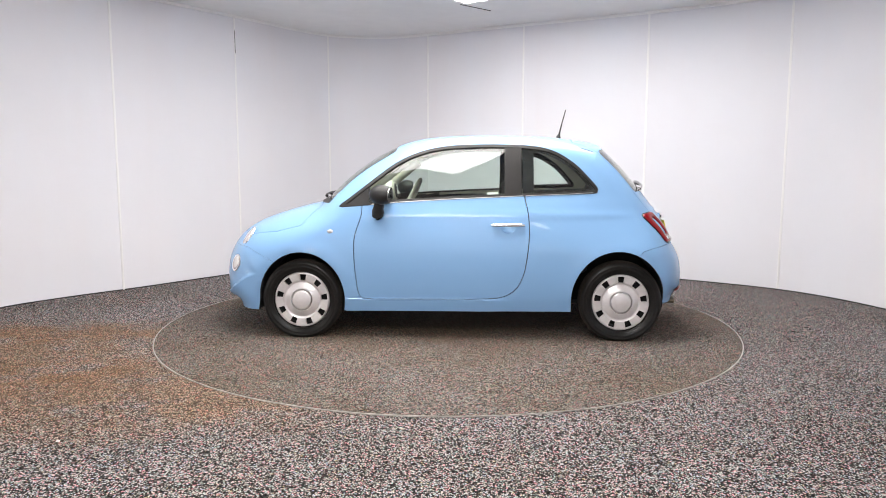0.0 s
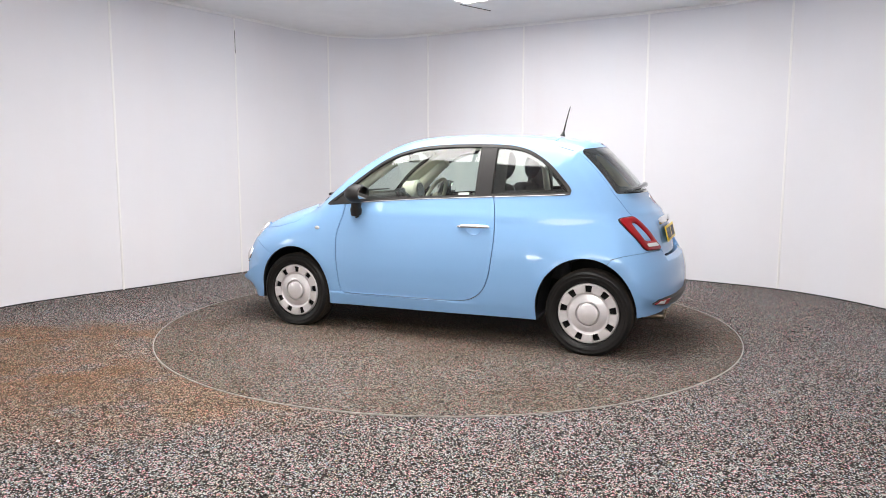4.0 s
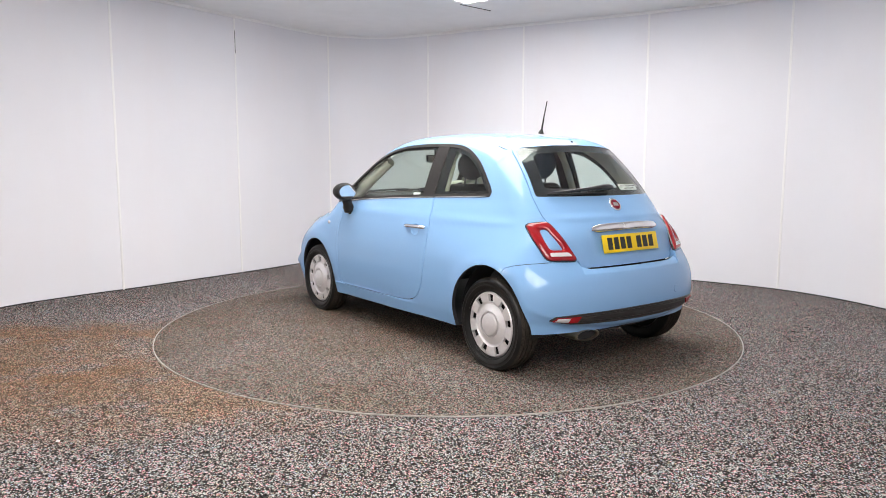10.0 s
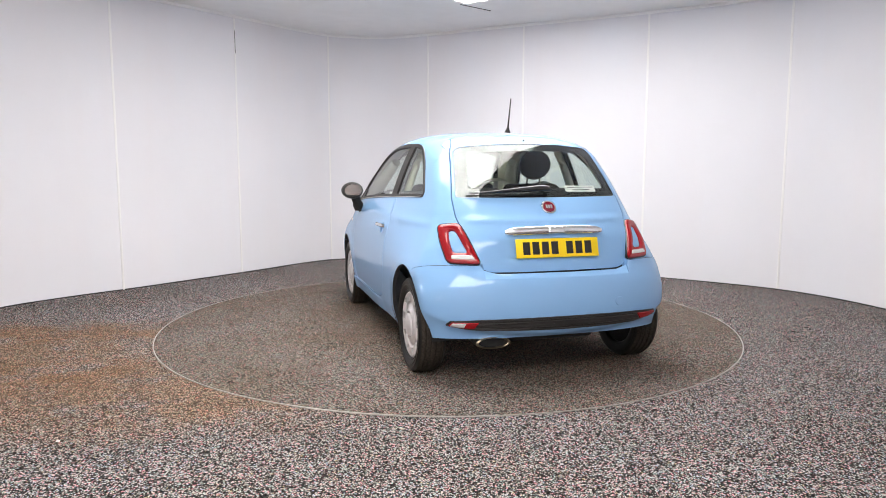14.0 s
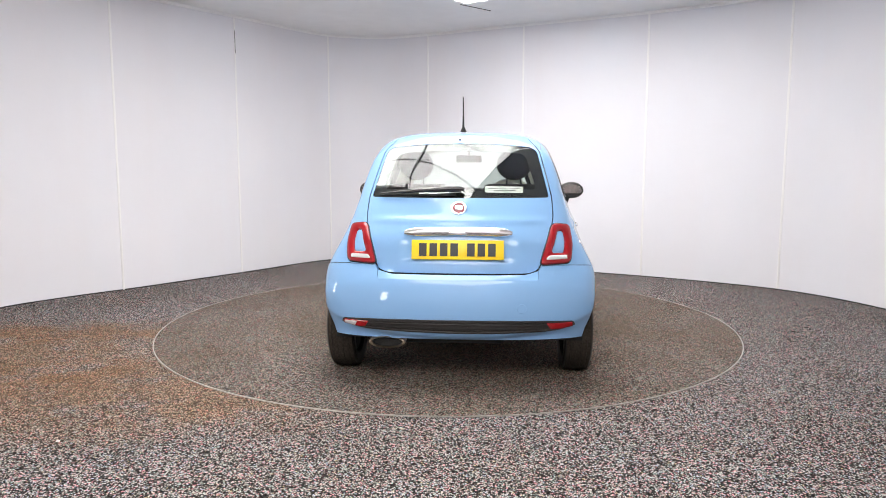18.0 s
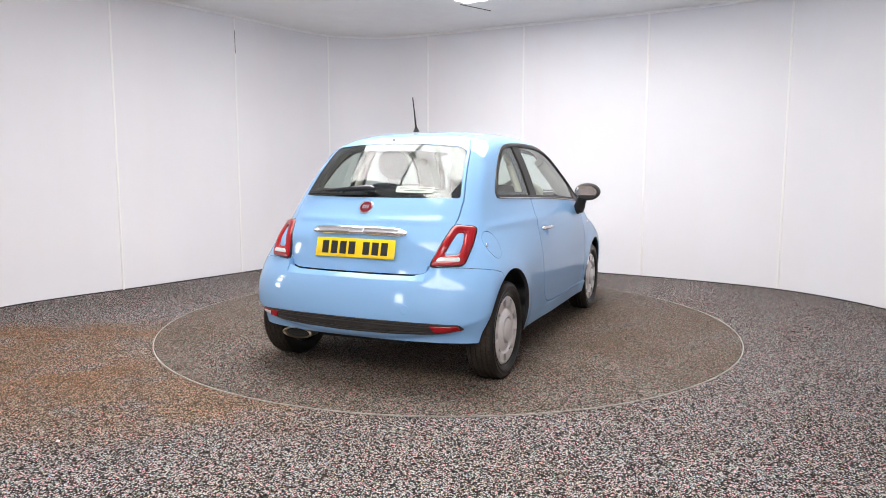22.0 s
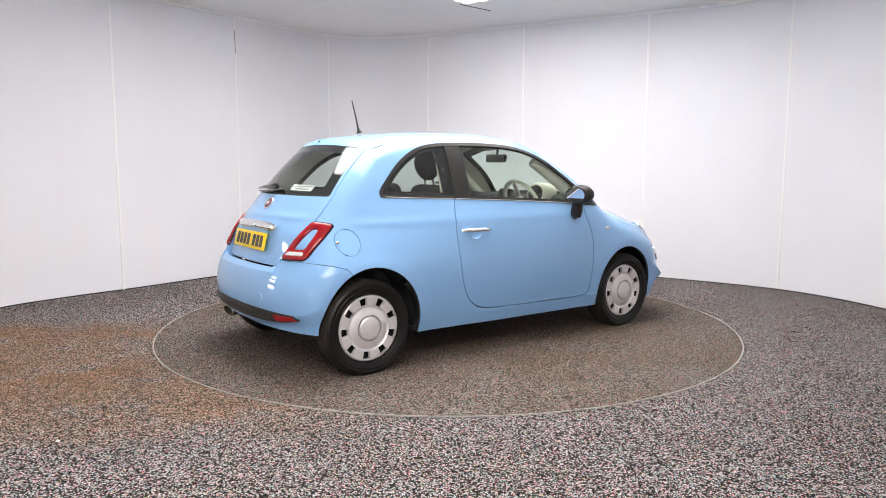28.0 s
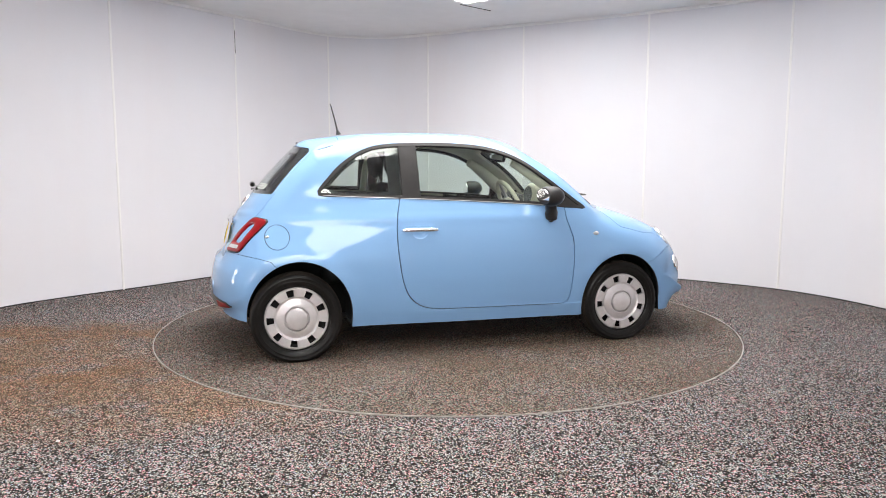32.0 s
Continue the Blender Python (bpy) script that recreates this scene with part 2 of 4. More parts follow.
OUT = np.stack([cx[:, 1], -cx[:, 0]], 1) / np.linalg.norm(cx, axis=1)[:, None]
if np.sum(OUT * PATH) < 0:
    OUT = -OUT


def wall_strip(name, i0, i1, near, far, z0, z1, mat, parent=None, label=""):
    """A curved slab of the wall between two steps of the plan curve, from one depth to another."""
    ids = [i % len(PATH) for i in range(i0, i1 + 1)]
    closed = len(ids) > len(PATH)
    verts, faces = [], []
    for i in ids:
        a, b = PATH[i] + OUT[i] * near, PATH[i] + OUT[i] * far
        verts += [(*a, z0), (*a, z1), (*b, z1), (*b, z0)]
    for k in range(len(ids) - 1):
        for s in range(4):
            faces.append((4 * k + s, 4 * k + (s + 1) % 4, 4 * k + 4 + (s + 1) % 4, 4 * k + 4 + s))
    if not closed:
        faces += [(3, 2, 1, 0), tuple(4 * (len(ids) - 1) + s for s in range(4))]
    bm = bmesh.new()
    vs = [bm.verts.new(v) for v in verts]
    for f in faces:
        bm.faces.new([vs[i] for i in f])
    if parent:
        return part(name, bm, parent, label, mat)
    return part(name, bm, None, label, mat)


def nearest_step(x, y):
    return int(np.argmin(np.hypot(PATH[:, 0] - x, PATH[:, 1] - y)))


wall = tagged(wall_strip("wall", 0, len(PATH), 0.012, 0.12, -0.02, HIGH + 0.1, SEAM), "curved wall lined with smooth white panels", "wall", kind="structure")
JOINTS = [nearest_step(*p) for p in [(-3.29, 1.38), (-2.42, 2.56), (-1.55, 3.70), (-0.25, 3.68), (0.90, 3.05), (2.2, 2.36), (3.38, 1.49), (4.0, -0.4), (3.9, -2.8), (3.2, -5.4), (0.8, -6.85),
                                     (-1.8, -6.7), (-3.7, -4.8), (-4.25, -2.6), (-4.15, -0.3)]]
JOINTS.sort()
for a, b in zip(JOINTS, JOINTS[1:] + [JOINTS[0] + len(PATH)]):
    wall_strip("panel", a, b, 0.0, 0.0115, 0.0, HIGH, WALL, wall)


def joint_strip(i):
    t = Vector((-OUT[i][1], OUT[i][0], 0))
    m = Matrix(((t.x, OUT[i][0], 0, PATH[i][0]), (t.y, OUT[i][1], 0, PATH[i][1]), (0, 0, 1, HIGH / 2), (0, 0, 0, 1)))
    return rounded((0.022, 0.008, HIGH), m, 0.0025, 2)


for i in JOINTS:
    part("joint_strip", joint_strip(i), wall, "", SEAM)
at = nearest_step(-2.42, 2.56)
gap_at = PATH[at] - OUT[at] * 0.0045
part("joint_gap", rounded((0.007, 0.004, 0.25), pose(gap_at[0], gap_at[1], 2.645, rz=math.degrees(math.atan2(-OUT[at][0], OUT[at][1]))), 0.001, 1), wall, "dark open gap in the joint", DARK)
tagged(wall_strip("ceiling_trim", 0, len(PATH), -0.02, -0.001, HIGH - 0.03, HIGH - 0.001, SEAM), "thin white trim where wall meets ceiling", "trim", kind="structure")


tagged(wall_strip("baseboard", 0, len(PATH), -0.004, -0.0005, 0.0, 0.010, DARK), "thin dark edge where the wall meets the carpet", "baseboard", kind="structure")


def sheet(name, outline, z0, z1, mat):
    bm = bmesh.new()
    f = bm.faces.new([bm.verts.new((x, y, z0)) for x, y in outline])
    up = bmesh.ops.extrude_face_region(bm, geom=[f])
    bmesh.ops.translate(bm, vec=(0, 0, z1 - z0), verts=[v for v in up["geom"] if isinstance(v, bmesh.types.BMVert)])
    return part(name, bm, None, "", mat, smooth=None)


RADIUS = 2.222
WIDE = PATH + OUT * 0.11
tagged(sheet("ceiling", WIDE, HIGH, HIGH + 0.1, CEIL), "plain white ceiling", "ceiling", kind="structure")
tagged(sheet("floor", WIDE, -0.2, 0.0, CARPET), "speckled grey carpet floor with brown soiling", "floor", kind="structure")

# luminous ceiling: two columns of six long diffusers, set askew in the room, with dark slots between them
TURN = 51.5
ALONG_U, ACROSS_U = Vector((math.cos(radians(TURN)), math.sin(radians(TURN)))), Vector((math.sin(radians(TURN)), -math.cos(radians(TURN))))
NEAR_END, ROW, SIDE_END, COLUMN = -1.93, 0.593, -1.07, 1.235


def luminous(near, left, rows, label, lit):
    th = thing("ceiling_light", label, "ceiling light", "ceiling lights")
    for i in range(rows):
        for j in range(2):
            c = ALONG_U * (near + (i + 0.5) * ROW) + ACROSS_U * (left + (j + 0.5) * COLUMN)
            part("frame", rounded((ROW, COLUMN, 0.012), pose(c.x, c.y, HIGH - 0.006, rz=TURN), 0.003, 1), th, "", DARK)
            part("diffuser", rounded((ROW - 0.026, COLUMN - 0.055, 0.012), pose(c.x, c.y, HIGH - 0.014, rz=TURN), 0.004, 2), th, "", lit)


luminous(NEAR_END, SIDE_END, 6, "large luminous ceiling of white diffusers with dark slots", PANEL)
# added fill, out of view over the camera, to brighten the car's near side
luminous(-5.35, 1.75, 4, "added unseen fill light: smaller luminous ceiling of white diffusers over the camera", FILL)
tagged(part("ceiling_slot", rounded((0.45, 0.014, 0.006), pose(0.297, 2.174, HIGH - 0.002, rz=42), 0.002, 1), None, "", DARK), "thin dark slot in the ceiling", "slot", kind="structure")


# studio lights with stacked bars on stands, at the side of the room and beside the camera
def studio_light(x, y, aim, heights, wide, tall):
    th = thing("studio_light", "white studio light stand with stacked glowing bars", "studio light", "studio lights")
    m = pose(x, y, 0, rz=math.degrees(math.atan2(aim[1] - y, aim[0] - x)))
    part("base", rounded((0.4, 0.5, 0.03), m @ pose(-0.06, 0, 0.015), 0.01, 2), th, "", SEAM)
    part("pole", rounded((0.04, 0.04, 2.0), m @ pose(-0.08, 0, 1.0), 0.012, 2), th, "", SEAM)
    for h in heights:
        part("housing", rounded((0.06, wide + 0.04, tall + 0.03), m @ pose(-0.03, 0, h), 0.012, 2), th, "", SEAM)
        part("diffuser", rounded((0.01, wide, tall), m @ pose(0.006, 0, h), 0.003, 2), th, "", SIDE)
    return th


studio_light(-3.9, -1.35, (0, -0.5), (0.75, 1.10, 1.45), 0.34, 0.22)
studio_light(-2.45, -4.9, (0, -0.5), (0.72, 1.00, 1.28), 0.30, 0.22)

# ---- the car: body surface ----
# centre line from the front lip over the bonnet, windscreen, roof and tailgate to the rear lip: x forward, z up
CENTRE = [(1.74, 0.190), (1.800, 0.212), (1.845, 0.275), (1.860, 0.36), (1.865, 0.46), (1.845, 0.57), (1.80, 0.665), (1.72, 0.755), (1.60, 0.825), (1.40, 0.895), (1.22, 0.945),
          (1.09, 0.985), (0.96, 1.105), (0.82, 1.225), (0.66, 1.330), (0.50, 1.405), (0.36, 1.445), (0.18, 1.471), (-0.10, 1.483), (-0.37, 1.482), (-0.64, 1.471),
          (-0.90, 1.446), (-1.045, 1.420), (-1.085, 1.392), (-1.22, 1.262), (-1.385, 1.073), (-1.442, 1.000), (-1.505, 0.915), (-1.548, 0.845), (-1.582, 0.76),
          (-1.612, 0.700), (-1.640, 0.650), (-1.664, 0.600), (-1.684, 0.52), (-1.691, 0.43), (-1.686, 0.36), (-1.672, 0.305), (-1.63, 0.272)]
EDGE = smooth_curve(CENTRE, 240)
EDGE_S = np.linspace(0, 1, 240)
FENCE = np.vstack([[(1.74, 0.0)], EDGE, [(-1.63, 0.0)]])
# how far below the centre line the surface has rounded over into the side, and how square that rounding is
turn = table([1e-9, 0.03, 0.10, 0.16, 0.24, 0.30, 0.37, 0.44, 0.50, 0.62, 0.68, 0.72, 0.80, 0.86, 0.91, 0.96, 1.0],
             [0.24, 0.34, 0.42, 0.36, 0.26, 0.24, 0.24, 0.20, 0.15, 0.13, 0.15, 0.19, 0.21, 0.26, 0.28, 0.28, 0.28])
# how square the rounding is, along the centre line
SQUARE = table([0.0, 0.38, 0.48, 0.65, 0.74, 1.0], [2.3, 2.3, 3.2, 3.3, 2.3, 2.3])
SECTION = table([0.15, 0.20, 0.25, 0.30, 0.40, 0.52, 0.62, 0.72, 0.82, 0.90, 0.97, 1.03, 1.10, 1.20, 1.30, 1.40, 1.50],
                [0.745, 0.762, 0.776, 0.789, 0.803, 0.811, 0.810, 0.802, 0.787, 0.768, 0.742, 0.716, 0.690, 0.652, 0.608, 0.556, 0.500])
PLAN_LOW = table([-1.75, -1.5, -1.3, -1.1, -0.7, 0.8, 1.1, 1.4, 1.6, 1.9], [0.93, 0.960, 0.980, 0.992, 1.0, 1.0, 0.995, 0.972, 0.945, 0.90])
PLAN_UP = table([-1.5, -1.2, -0.99, -0.6, -0.2, 0.4, 0.9, 1.3], [0.80, 0.875, 0.920, 0.970, 0.995, 1.0, 0.985, 0.95])
WHEELS = {"front": (1.150, 0.285), "rear": (-1.150, 0.285)}


def half_width(x, z):
    """Half the width of the body at a point of its side view."""
    x, z = np.broadcast_arrays(np.asarray(x, float), np.asarray(z, float))
    shape = x.shape
    x, z = x.ravel(), z.ravel()
    k = np.clip((z - 0.60) / 0.36, 0, 1)
    k = k * k * (3 - 2 * k)
    side = SECTION(z) * (PLAN_LOW(x) * (1 - k) + PLAN_UP(x) * k)
    # the sill stands out a little between the wheels
    k = np.clip((0.296 - z) / 0.012, 0, 1) * np.clip((0.84 - x) / 0.03, 0, 1) * np.clip((x + 0.42) / 0.30, 0, 1)
    side = side + 0.011 * k * k * (3 - 2 * k)
    for cx, cz in WHEELS.values():
        r = np.hypot(x - cx, z - cz)
        side = side + 0.010 * np.exp(-((r - 0.36) / 0.07) ** 2) * (z > 0.1)
    # fine crease along the shoulder
    side = side + 0.0065 * np.exp(-((z - 0.897) / 0.019) ** 2) * np.clip((1.3 + x) / 0.2, 0, 1) * np.clip((0.75 - x) / 0.7, 0, 1)
    best = np.empty(len(x))
    at = np.empty(len(x))
    a, b = FENCE[:-1], FENCE[1:]
    ab = b - a
    ll = (ab ** 2).sum(1)
    for i in range(0, len(x), 4000):
        p = np.stack([x[i:i + 4000], z[i:i + 4000]], 1)
        t = np.clip(((p[:, None, :] - a[None]) * ab[None]).sum(2) / ll[None], 0, 1)
        q = a[None] + t[..., None] * ab[None]
        d2 = ((p[:, None, :] - q) ** 2).sum(2)
        j = d2.argmin(1)
        n = np.arange(len(p))
        best[i:i + 4000] = np.sqrt(d2[n, j])
        at[i:i + 4000] = np.clip((j + t[n, j] - 1) / (len(EDGE) - 1), 0, 1)
    t = np.clip(best / turn(at), 0, 1)
    p = SQUARE(at)
    g = (1 - (1 - t) ** p) ** (1 / p)
    return (side * g).reshape(shape)


def along(y, z, rear=True):
    """Where the surface lies lengthwise, at a half width and height, on the tail or on the nose and windscreen."""
    y, z = np.broadcast_arrays(np.abs(np.asarray(y, float)), np.asarray(z, float))
    inner = np.full(y.shape, -0.45 if rear else 0.3)
    outer = np.full(y.shape, -1.75 if rear else 1.95)
    e = EDGE[120:] if rear else EDGE[:120]
    order = np.argsort(e[:, 1])
    outer = np.interp(z, e[order, 1], e[order, 0])
    for _ in range(17):
        mid = (inner + outer) / 2
        far = half_width(mid, z) > y
        inner, outer = np.where(far, mid, inner), np.where(far, outer, mid)
    return (inner + outer) / 2


def side_point(x, z, s, out=0.0):
    """A point of the side surface, moved outwards along its normal."""
    e = 0.004
    y = half_width(x, z)
    nx = -(half_width(x + e, z) - half_width(x - e, z)) / (2 * e)
    nz = -(half_width(x, z + e) - half_width(x, z - e)) / (2 * e)
    k = out / np.sqrt(1 + nx ** 2 + nz ** 2)
    return np.stack([x + nx * k, s * (y + k), z + nz * k], -1)


def end_point(y, z, rear=True, out=0.0):
    """A point of the tail or windscreen surface, moved outwards along its normal."""
    e = 0.004
    x = along(y, z, rear)
    s = -1.0 if rear else 1.0
    ny = -s * (along(y + e, z, rear) - along(y - e, z, rear)) / (2 * e)
    nz = -s * (along(y, z + e, rear) - along(y, z - e, rear)) / (2 * e)
    k = out / np.sqrt(1 + ny ** 2 + nz ** 2)
    return np.stack([x + s * k, y + ny * k, z + nz * k], -1)


SILL = table([-1.63, -1.45, -1.2, -0.8, 0.8, 1.45, 1.74], [0.272, 0.262, 0.235, 0.205, 0.195, 0.190, 0.190])


def skin_grid(nu=380, nt=62):
    """The outer skin in rows that run from the centre line over the side down to the sill."""
    s = np.linspace(0, 1, nu)
    b = np.stack([np.interp(s, EDGE_S, EDGE[:, 0]), np.interp(s, EDGE_S, EDGE[:, 1])], 1)
    m = np.stack([1.15 - 2.2 * s, 0.36 + 0.24 * (1 - np.abs(2 * s - 1) ** 4)], 1)
    low = np.stack([1.74 - 3.37 * s, SILL(1.74 - 3.37 * s)], 1)
    rows = [b + (m - b) * (k / nt) ** 2.2 for k in range(nt + 1)] + [m + (low - m) * (1 - ((nt - k) / nt) ** 2.2) for k in range(1, nt + 1)]
    pts = np.stack(rows)
    y = half_width(pts[..., 0], pts[..., 1])
    y[0] = 0
    return pts, y


PTS, WIDTHS = skin_grid()


def skin_mesh(name, inset=0.0):
    rows, cols = WIDTHS.shape
    verts, faces = [], []
    co = np.stack([PTS[..., 0], WIDTHS, PTS[..., 1]], -1)
    ids = np.zeros((2, rows + 1, cols), int)
    for sgn in (0, 1):
        for r in range(rows + 1):
            for c in range(cols):
                if r == 0 and sgn == 1:
                    ids[1, 0, c] = ids[0, 0, c]
                    continue
                if r == rows and sgn == 1:
                    ids[1, r, c] = ids[0, r, c]
                    continue
                p = co[min(r, rows - 1), c].copy()
                if r == rows:
                    p[1] = 0
                ids[sgn, r, c] = len(verts)
                verts.append((p[0], p[1] * (1 - 2 * sgn), p[2]))
    for sgn in (0, 1):
        for r in range(rows):
            for c in range(cols - 1):
                f = (ids[sgn, r, c], ids[sgn, r + 1, c], ids[sgn, r + 1, c + 1], ids[sgn, r, c + 1])
                f = tuple(dict.fromkeys(int(i) for i in f))
                faces.append(f if sgn == 0 else f[::-1])
    bm = bmesh.new()
    vs = [bm.verts.new(v) for v in verts]
    for f in faces:
        if len(f) > 2:
            bm.faces.new([vs[i] for i in f])
    bmesh.ops.remove_doubles(bm, verts=bm.verts, dist=1e-5)
    loose = [e for e in bm.edges if e.is_boundary]
    if loose:
        bmesh.ops.holes_fill(bm, edges=loose, sides=0)
    bmesh.ops.recalc_face_normals(bm, faces=bm.faces)
    return bm


def skin_bmesh():
    """The closed outer skin and, inside it, the closed inner lining: a shell of sheet metal and trim."""
    bm = skin_mesh("body")
    bm.normal_update()
    inner = {v: v.co - v.normal * 0.024 for v in bm.verts}
    outer = bm.faces[:]
    new_of = {v: bm.verts.new(c) for v, c in inner.items()}
    for f in outer:
        g = bm.faces.new([new_of[v] for v in reversed(f.verts)])
        g.material_index = 1 if f.calc_center_median().z > 1.0 else 2
    return bm


def prism(outline, axis, lo, hi):
    """A closed block: an outline in the two other axes drawn out along one axis."""
    bm = bmesh.new()

    def at(a, b, c):
        return {"x": (c, a, b), "y": (a, c, b), "z": (a, b, c)}[axis]
    one = [bm.verts.new(at(a, b, lo)) for a, b in outline]
    two = [bm.verts.new(at(a, b, hi)) for a, b in outline]
    n = len(one)
    bm.faces.new(one)
    bm.faces.new(two[::-1])
    for i in range(n):
        bm.faces.new((one[i], two[i], two[(i + 1) % n], one[(i + 1) % n]))
    bmesh.ops.recalc_face_normals(bm, faces=bm.faces)
    return bm


def carve(me, bm, how, slot=0):
    """Cut a block out of a mesh, or keep only what lies in it."""
    a = bpy.data.objects.new("work", me)
    cutter = bpy.data.meshes.new("cutter")
    for f in bm.faces:
        f.material_index = slot
    bm.to_mesh(cutter)
    b = bpy.data.objects.new("cutter", cutter)
    scene.collection.objects.link(a)
    scene.collection.objects.link(b)
    mod = a.modifiers.new("cut", "BOOLEAN")
    mod.operation, mod.object, mod.solver = how, b, "MANIFOLD"
    done = bpy.data.meshes.new_from_object(a.evaluated_get(bpy.context.evaluated_depsgraph_get()))
    for o in (a, b):
        bpy.data.objects.remove(o)
    bpy.data.meshes.remove(cutter)
    return done


def finish(me, angle=32):
    me.polygons.foreach_set("use_smooth", [True] * len(me.polygons))
    me.set_sharp_from_angle(angle=radians(angle))
    return me


def roundpoly(points, radius, bend=5, edge=6):
    """A polygon with rounded corners, sampled alike for every corner."""
    p = np.array(points, float)
    n, out = len(p), []
    for i in range(n):
        a, b, c = p[i - 1], p[i], p[(i + 1) % n]
        da, dc = a - b, c - b
        r = min(radius, 0.45 * np.linalg.norm(da), 0.45 * np.linalg.norm(dc))
        s, e = b + da / np.linalg.norm(da) * r, b + dc / np.linalg.norm(dc) * r
        t = np.linspace(0, 1, bend)[:, None]
        out += list((1 - t) ** 2 * s + 2 * t * (1 - t) * b + t * t * e)
        d, f = p[(i + 1) % n], p[(i + 2) % n]
        r2 = min(radius, 0.45 * np.linalg.norm(d - b), 0.45 * np.linalg.norm(f - d))
        nxt = d + (b - d) / np.linalg.norm(b - d) * r2
        for k in range(1, edge):
            out.append(e + (nxt - e) * k / edge)
    return np.array(out)


def grow(outline, by):
    """An outline moved outwards (or inwards, below 0) along its own normals."""
    p = np.array(outline, float)
    t = np.roll(p, -1, 0) - np.roll(p, 1, 0)
    n = np.stack([t[:, 1], -t[:, 0]], 1) / np.maximum(np.linalg.norm(t, axis=1), 1e-9)[:, None]
    area = np.sum(p[:, 0] * np.roll(p[:, 1], -1) - np.roll(p[:, 0], -1) * p[:, 1])
    return p + n * by * (1 if area > 0 else -1)


def cut_half(outline, x, keep_below):
    """The part of an outline on one side of a line x = const."""
    out, p = [], [tuple(q) for q in outline]
    s = -1 if keep_below else 1
    for a, b in zip(p, p[1:] + p[:1]):
        ia, ib = s * (a[0] - x) >= 0, s * (b[0] - x) >= 0
        if ia:
            out.append(a)
        if ia != ib:
            k = (x - a[0]) / (b[0] - a[0])
            out.append((x, a[1] + k * (b[1] - a[1])))
    return np.array(out)


def evenly(outline, n):
    p = np.vstack([outline, outline[:1]])
    s = np.concatenate([[0], np.cumsum(np.linalg.norm(np.diff(p, axis=0), axis=1))])
    q = np.linspace(0, s[-1], n + 1)[:-1]
    return np.stack([np.interp(q, s, p[:, 0]), np.interp(q, s, p[:, 1])], 1)


def surface(where):
    """Maps outline points to the body: on a side (+1, -1), on the tail or on the windscreen."""
    if where in (1, -1):
        return lambda p, out: side_point(p[:, 0], p[:, 1], where, out)
    return lambda p, out: end_point(p[:, 0], p[:, 1], where == "rear", out)


def layered(loops, where, closed_middle=True, back=None):
    """A patch laid on the body: (outline, height over the skin) loops from the outside in, then filled."""
    to = surface(where)
    rows = [to(np.asarray(o), h) for o, h in loops]
    if back is not None:
        rows.insert(0, to(np.asarray(loops[0][0]), back))
    if closed_middle:
        o, h = loops[-1]
        o = np.asarray(o)
        c = o.mean(0)
        for k in (0.8, 0.55, 0.3, 0.1):
            rows.append(to(c + (o - c) * k, h))
    n = len(rows[0])
    bm = bmesh.new()
    vs = [[bm.verts.new(v) for v in r] for r in rows]
    for a, b in zip(vs, vs[1:]):
        for i in range(n):
            bm.faces.new((a[i], a[(i + 1) % n], b[(i + 1) % n], b[i]))
    if closed_middle:
        bm.faces.new(vs[-1])
    return bm


def tube(points, radii, sides=10, flat=1.0):
    """A rounded bar along points."""
    bm = bmesh.new()
    rings = []
    pts = [Vector(p) for p in points]
    for i, p in enumerate(pts):
        d = (pts[min(i + 1, len(pts) - 1)] - pts[max(i - 1, 0)]).normalized()
        u = d.cross(Vector((0, 0, 1)) if abs(d.z) < 0.9 else Vector((1, 0, 0))).normalized()
        w = u.cross(d)
        r = radii[i] if isinstance(radii, (list, tuple)) else radii
        rings.append([bm.verts.new(p + u * math.cos(2 * math.pi * k / sides) * r + w * math.sin(2 * math.pi * k / sides) * r * flat) for k in range(sides)])
    for a, b in zip(rings, rings[1:]):
        for k in range(sides):
            bm.faces.new((a[k], a[(k + 1) % sides], b[(k + 1) % sides], b[k]))
    bm.faces.new(rings[0])
    bm.faces.new(rings[-1][::-1])
    return bm


def ball(m, u=24, v=16):
    bm = bmesh.new()
    bmesh.ops.create_uvsphere(bm, u_segments=u, v_segments=v, radius=1.0, matrix=m)
    return bm


def disc(m, r, depth, bevel=0.3, n=40):
    """A flat round piece along its local z with a softened edge."""
    b = min(depth, r) * bevel
    bm = spin([(0, 0), (r, 0), (r, depth - b), (r - b, depth), (0, depth)], n, "z")
    bmesh.ops.transform(bm, matrix=m, verts=bm.verts)
    return bm


def facing(p, n):
    """A pose at p whose z axis points along n."""
    return Matrix.Translation(p) @ Vector(n).to_track_quat("Z", "Y").to_matrix().to_4x4()


# ---- outlines of the openings ----
WINDOW = smooth_curve([(0.872, 0.953), (0.80, 0.957), (0.71, 0.963), (0.465, 0.985), (0.058, 1.010), (-0.457, 1.034), (-0.80, 1.047), (-0.945, 1.052), (-0.985, 1.058), (-0.988, 1.078),
                       (-0.918, 1.165), (-0.84, 1.245), (-0.758, 1.305), (-0.68, 1.347), (-0.596, 1.373), (-0.50, 1.386), (-0.411, 1.391), (-0.20, 1.395), (-0.059, 1.392),
                       (0.10, 1.382), (0.232, 1.359), (0.36, 1.317), (0.478, 1.255), (0.60, 1.165), (0.718, 1.072), (0.81, 1.000)], 150, closed=True)
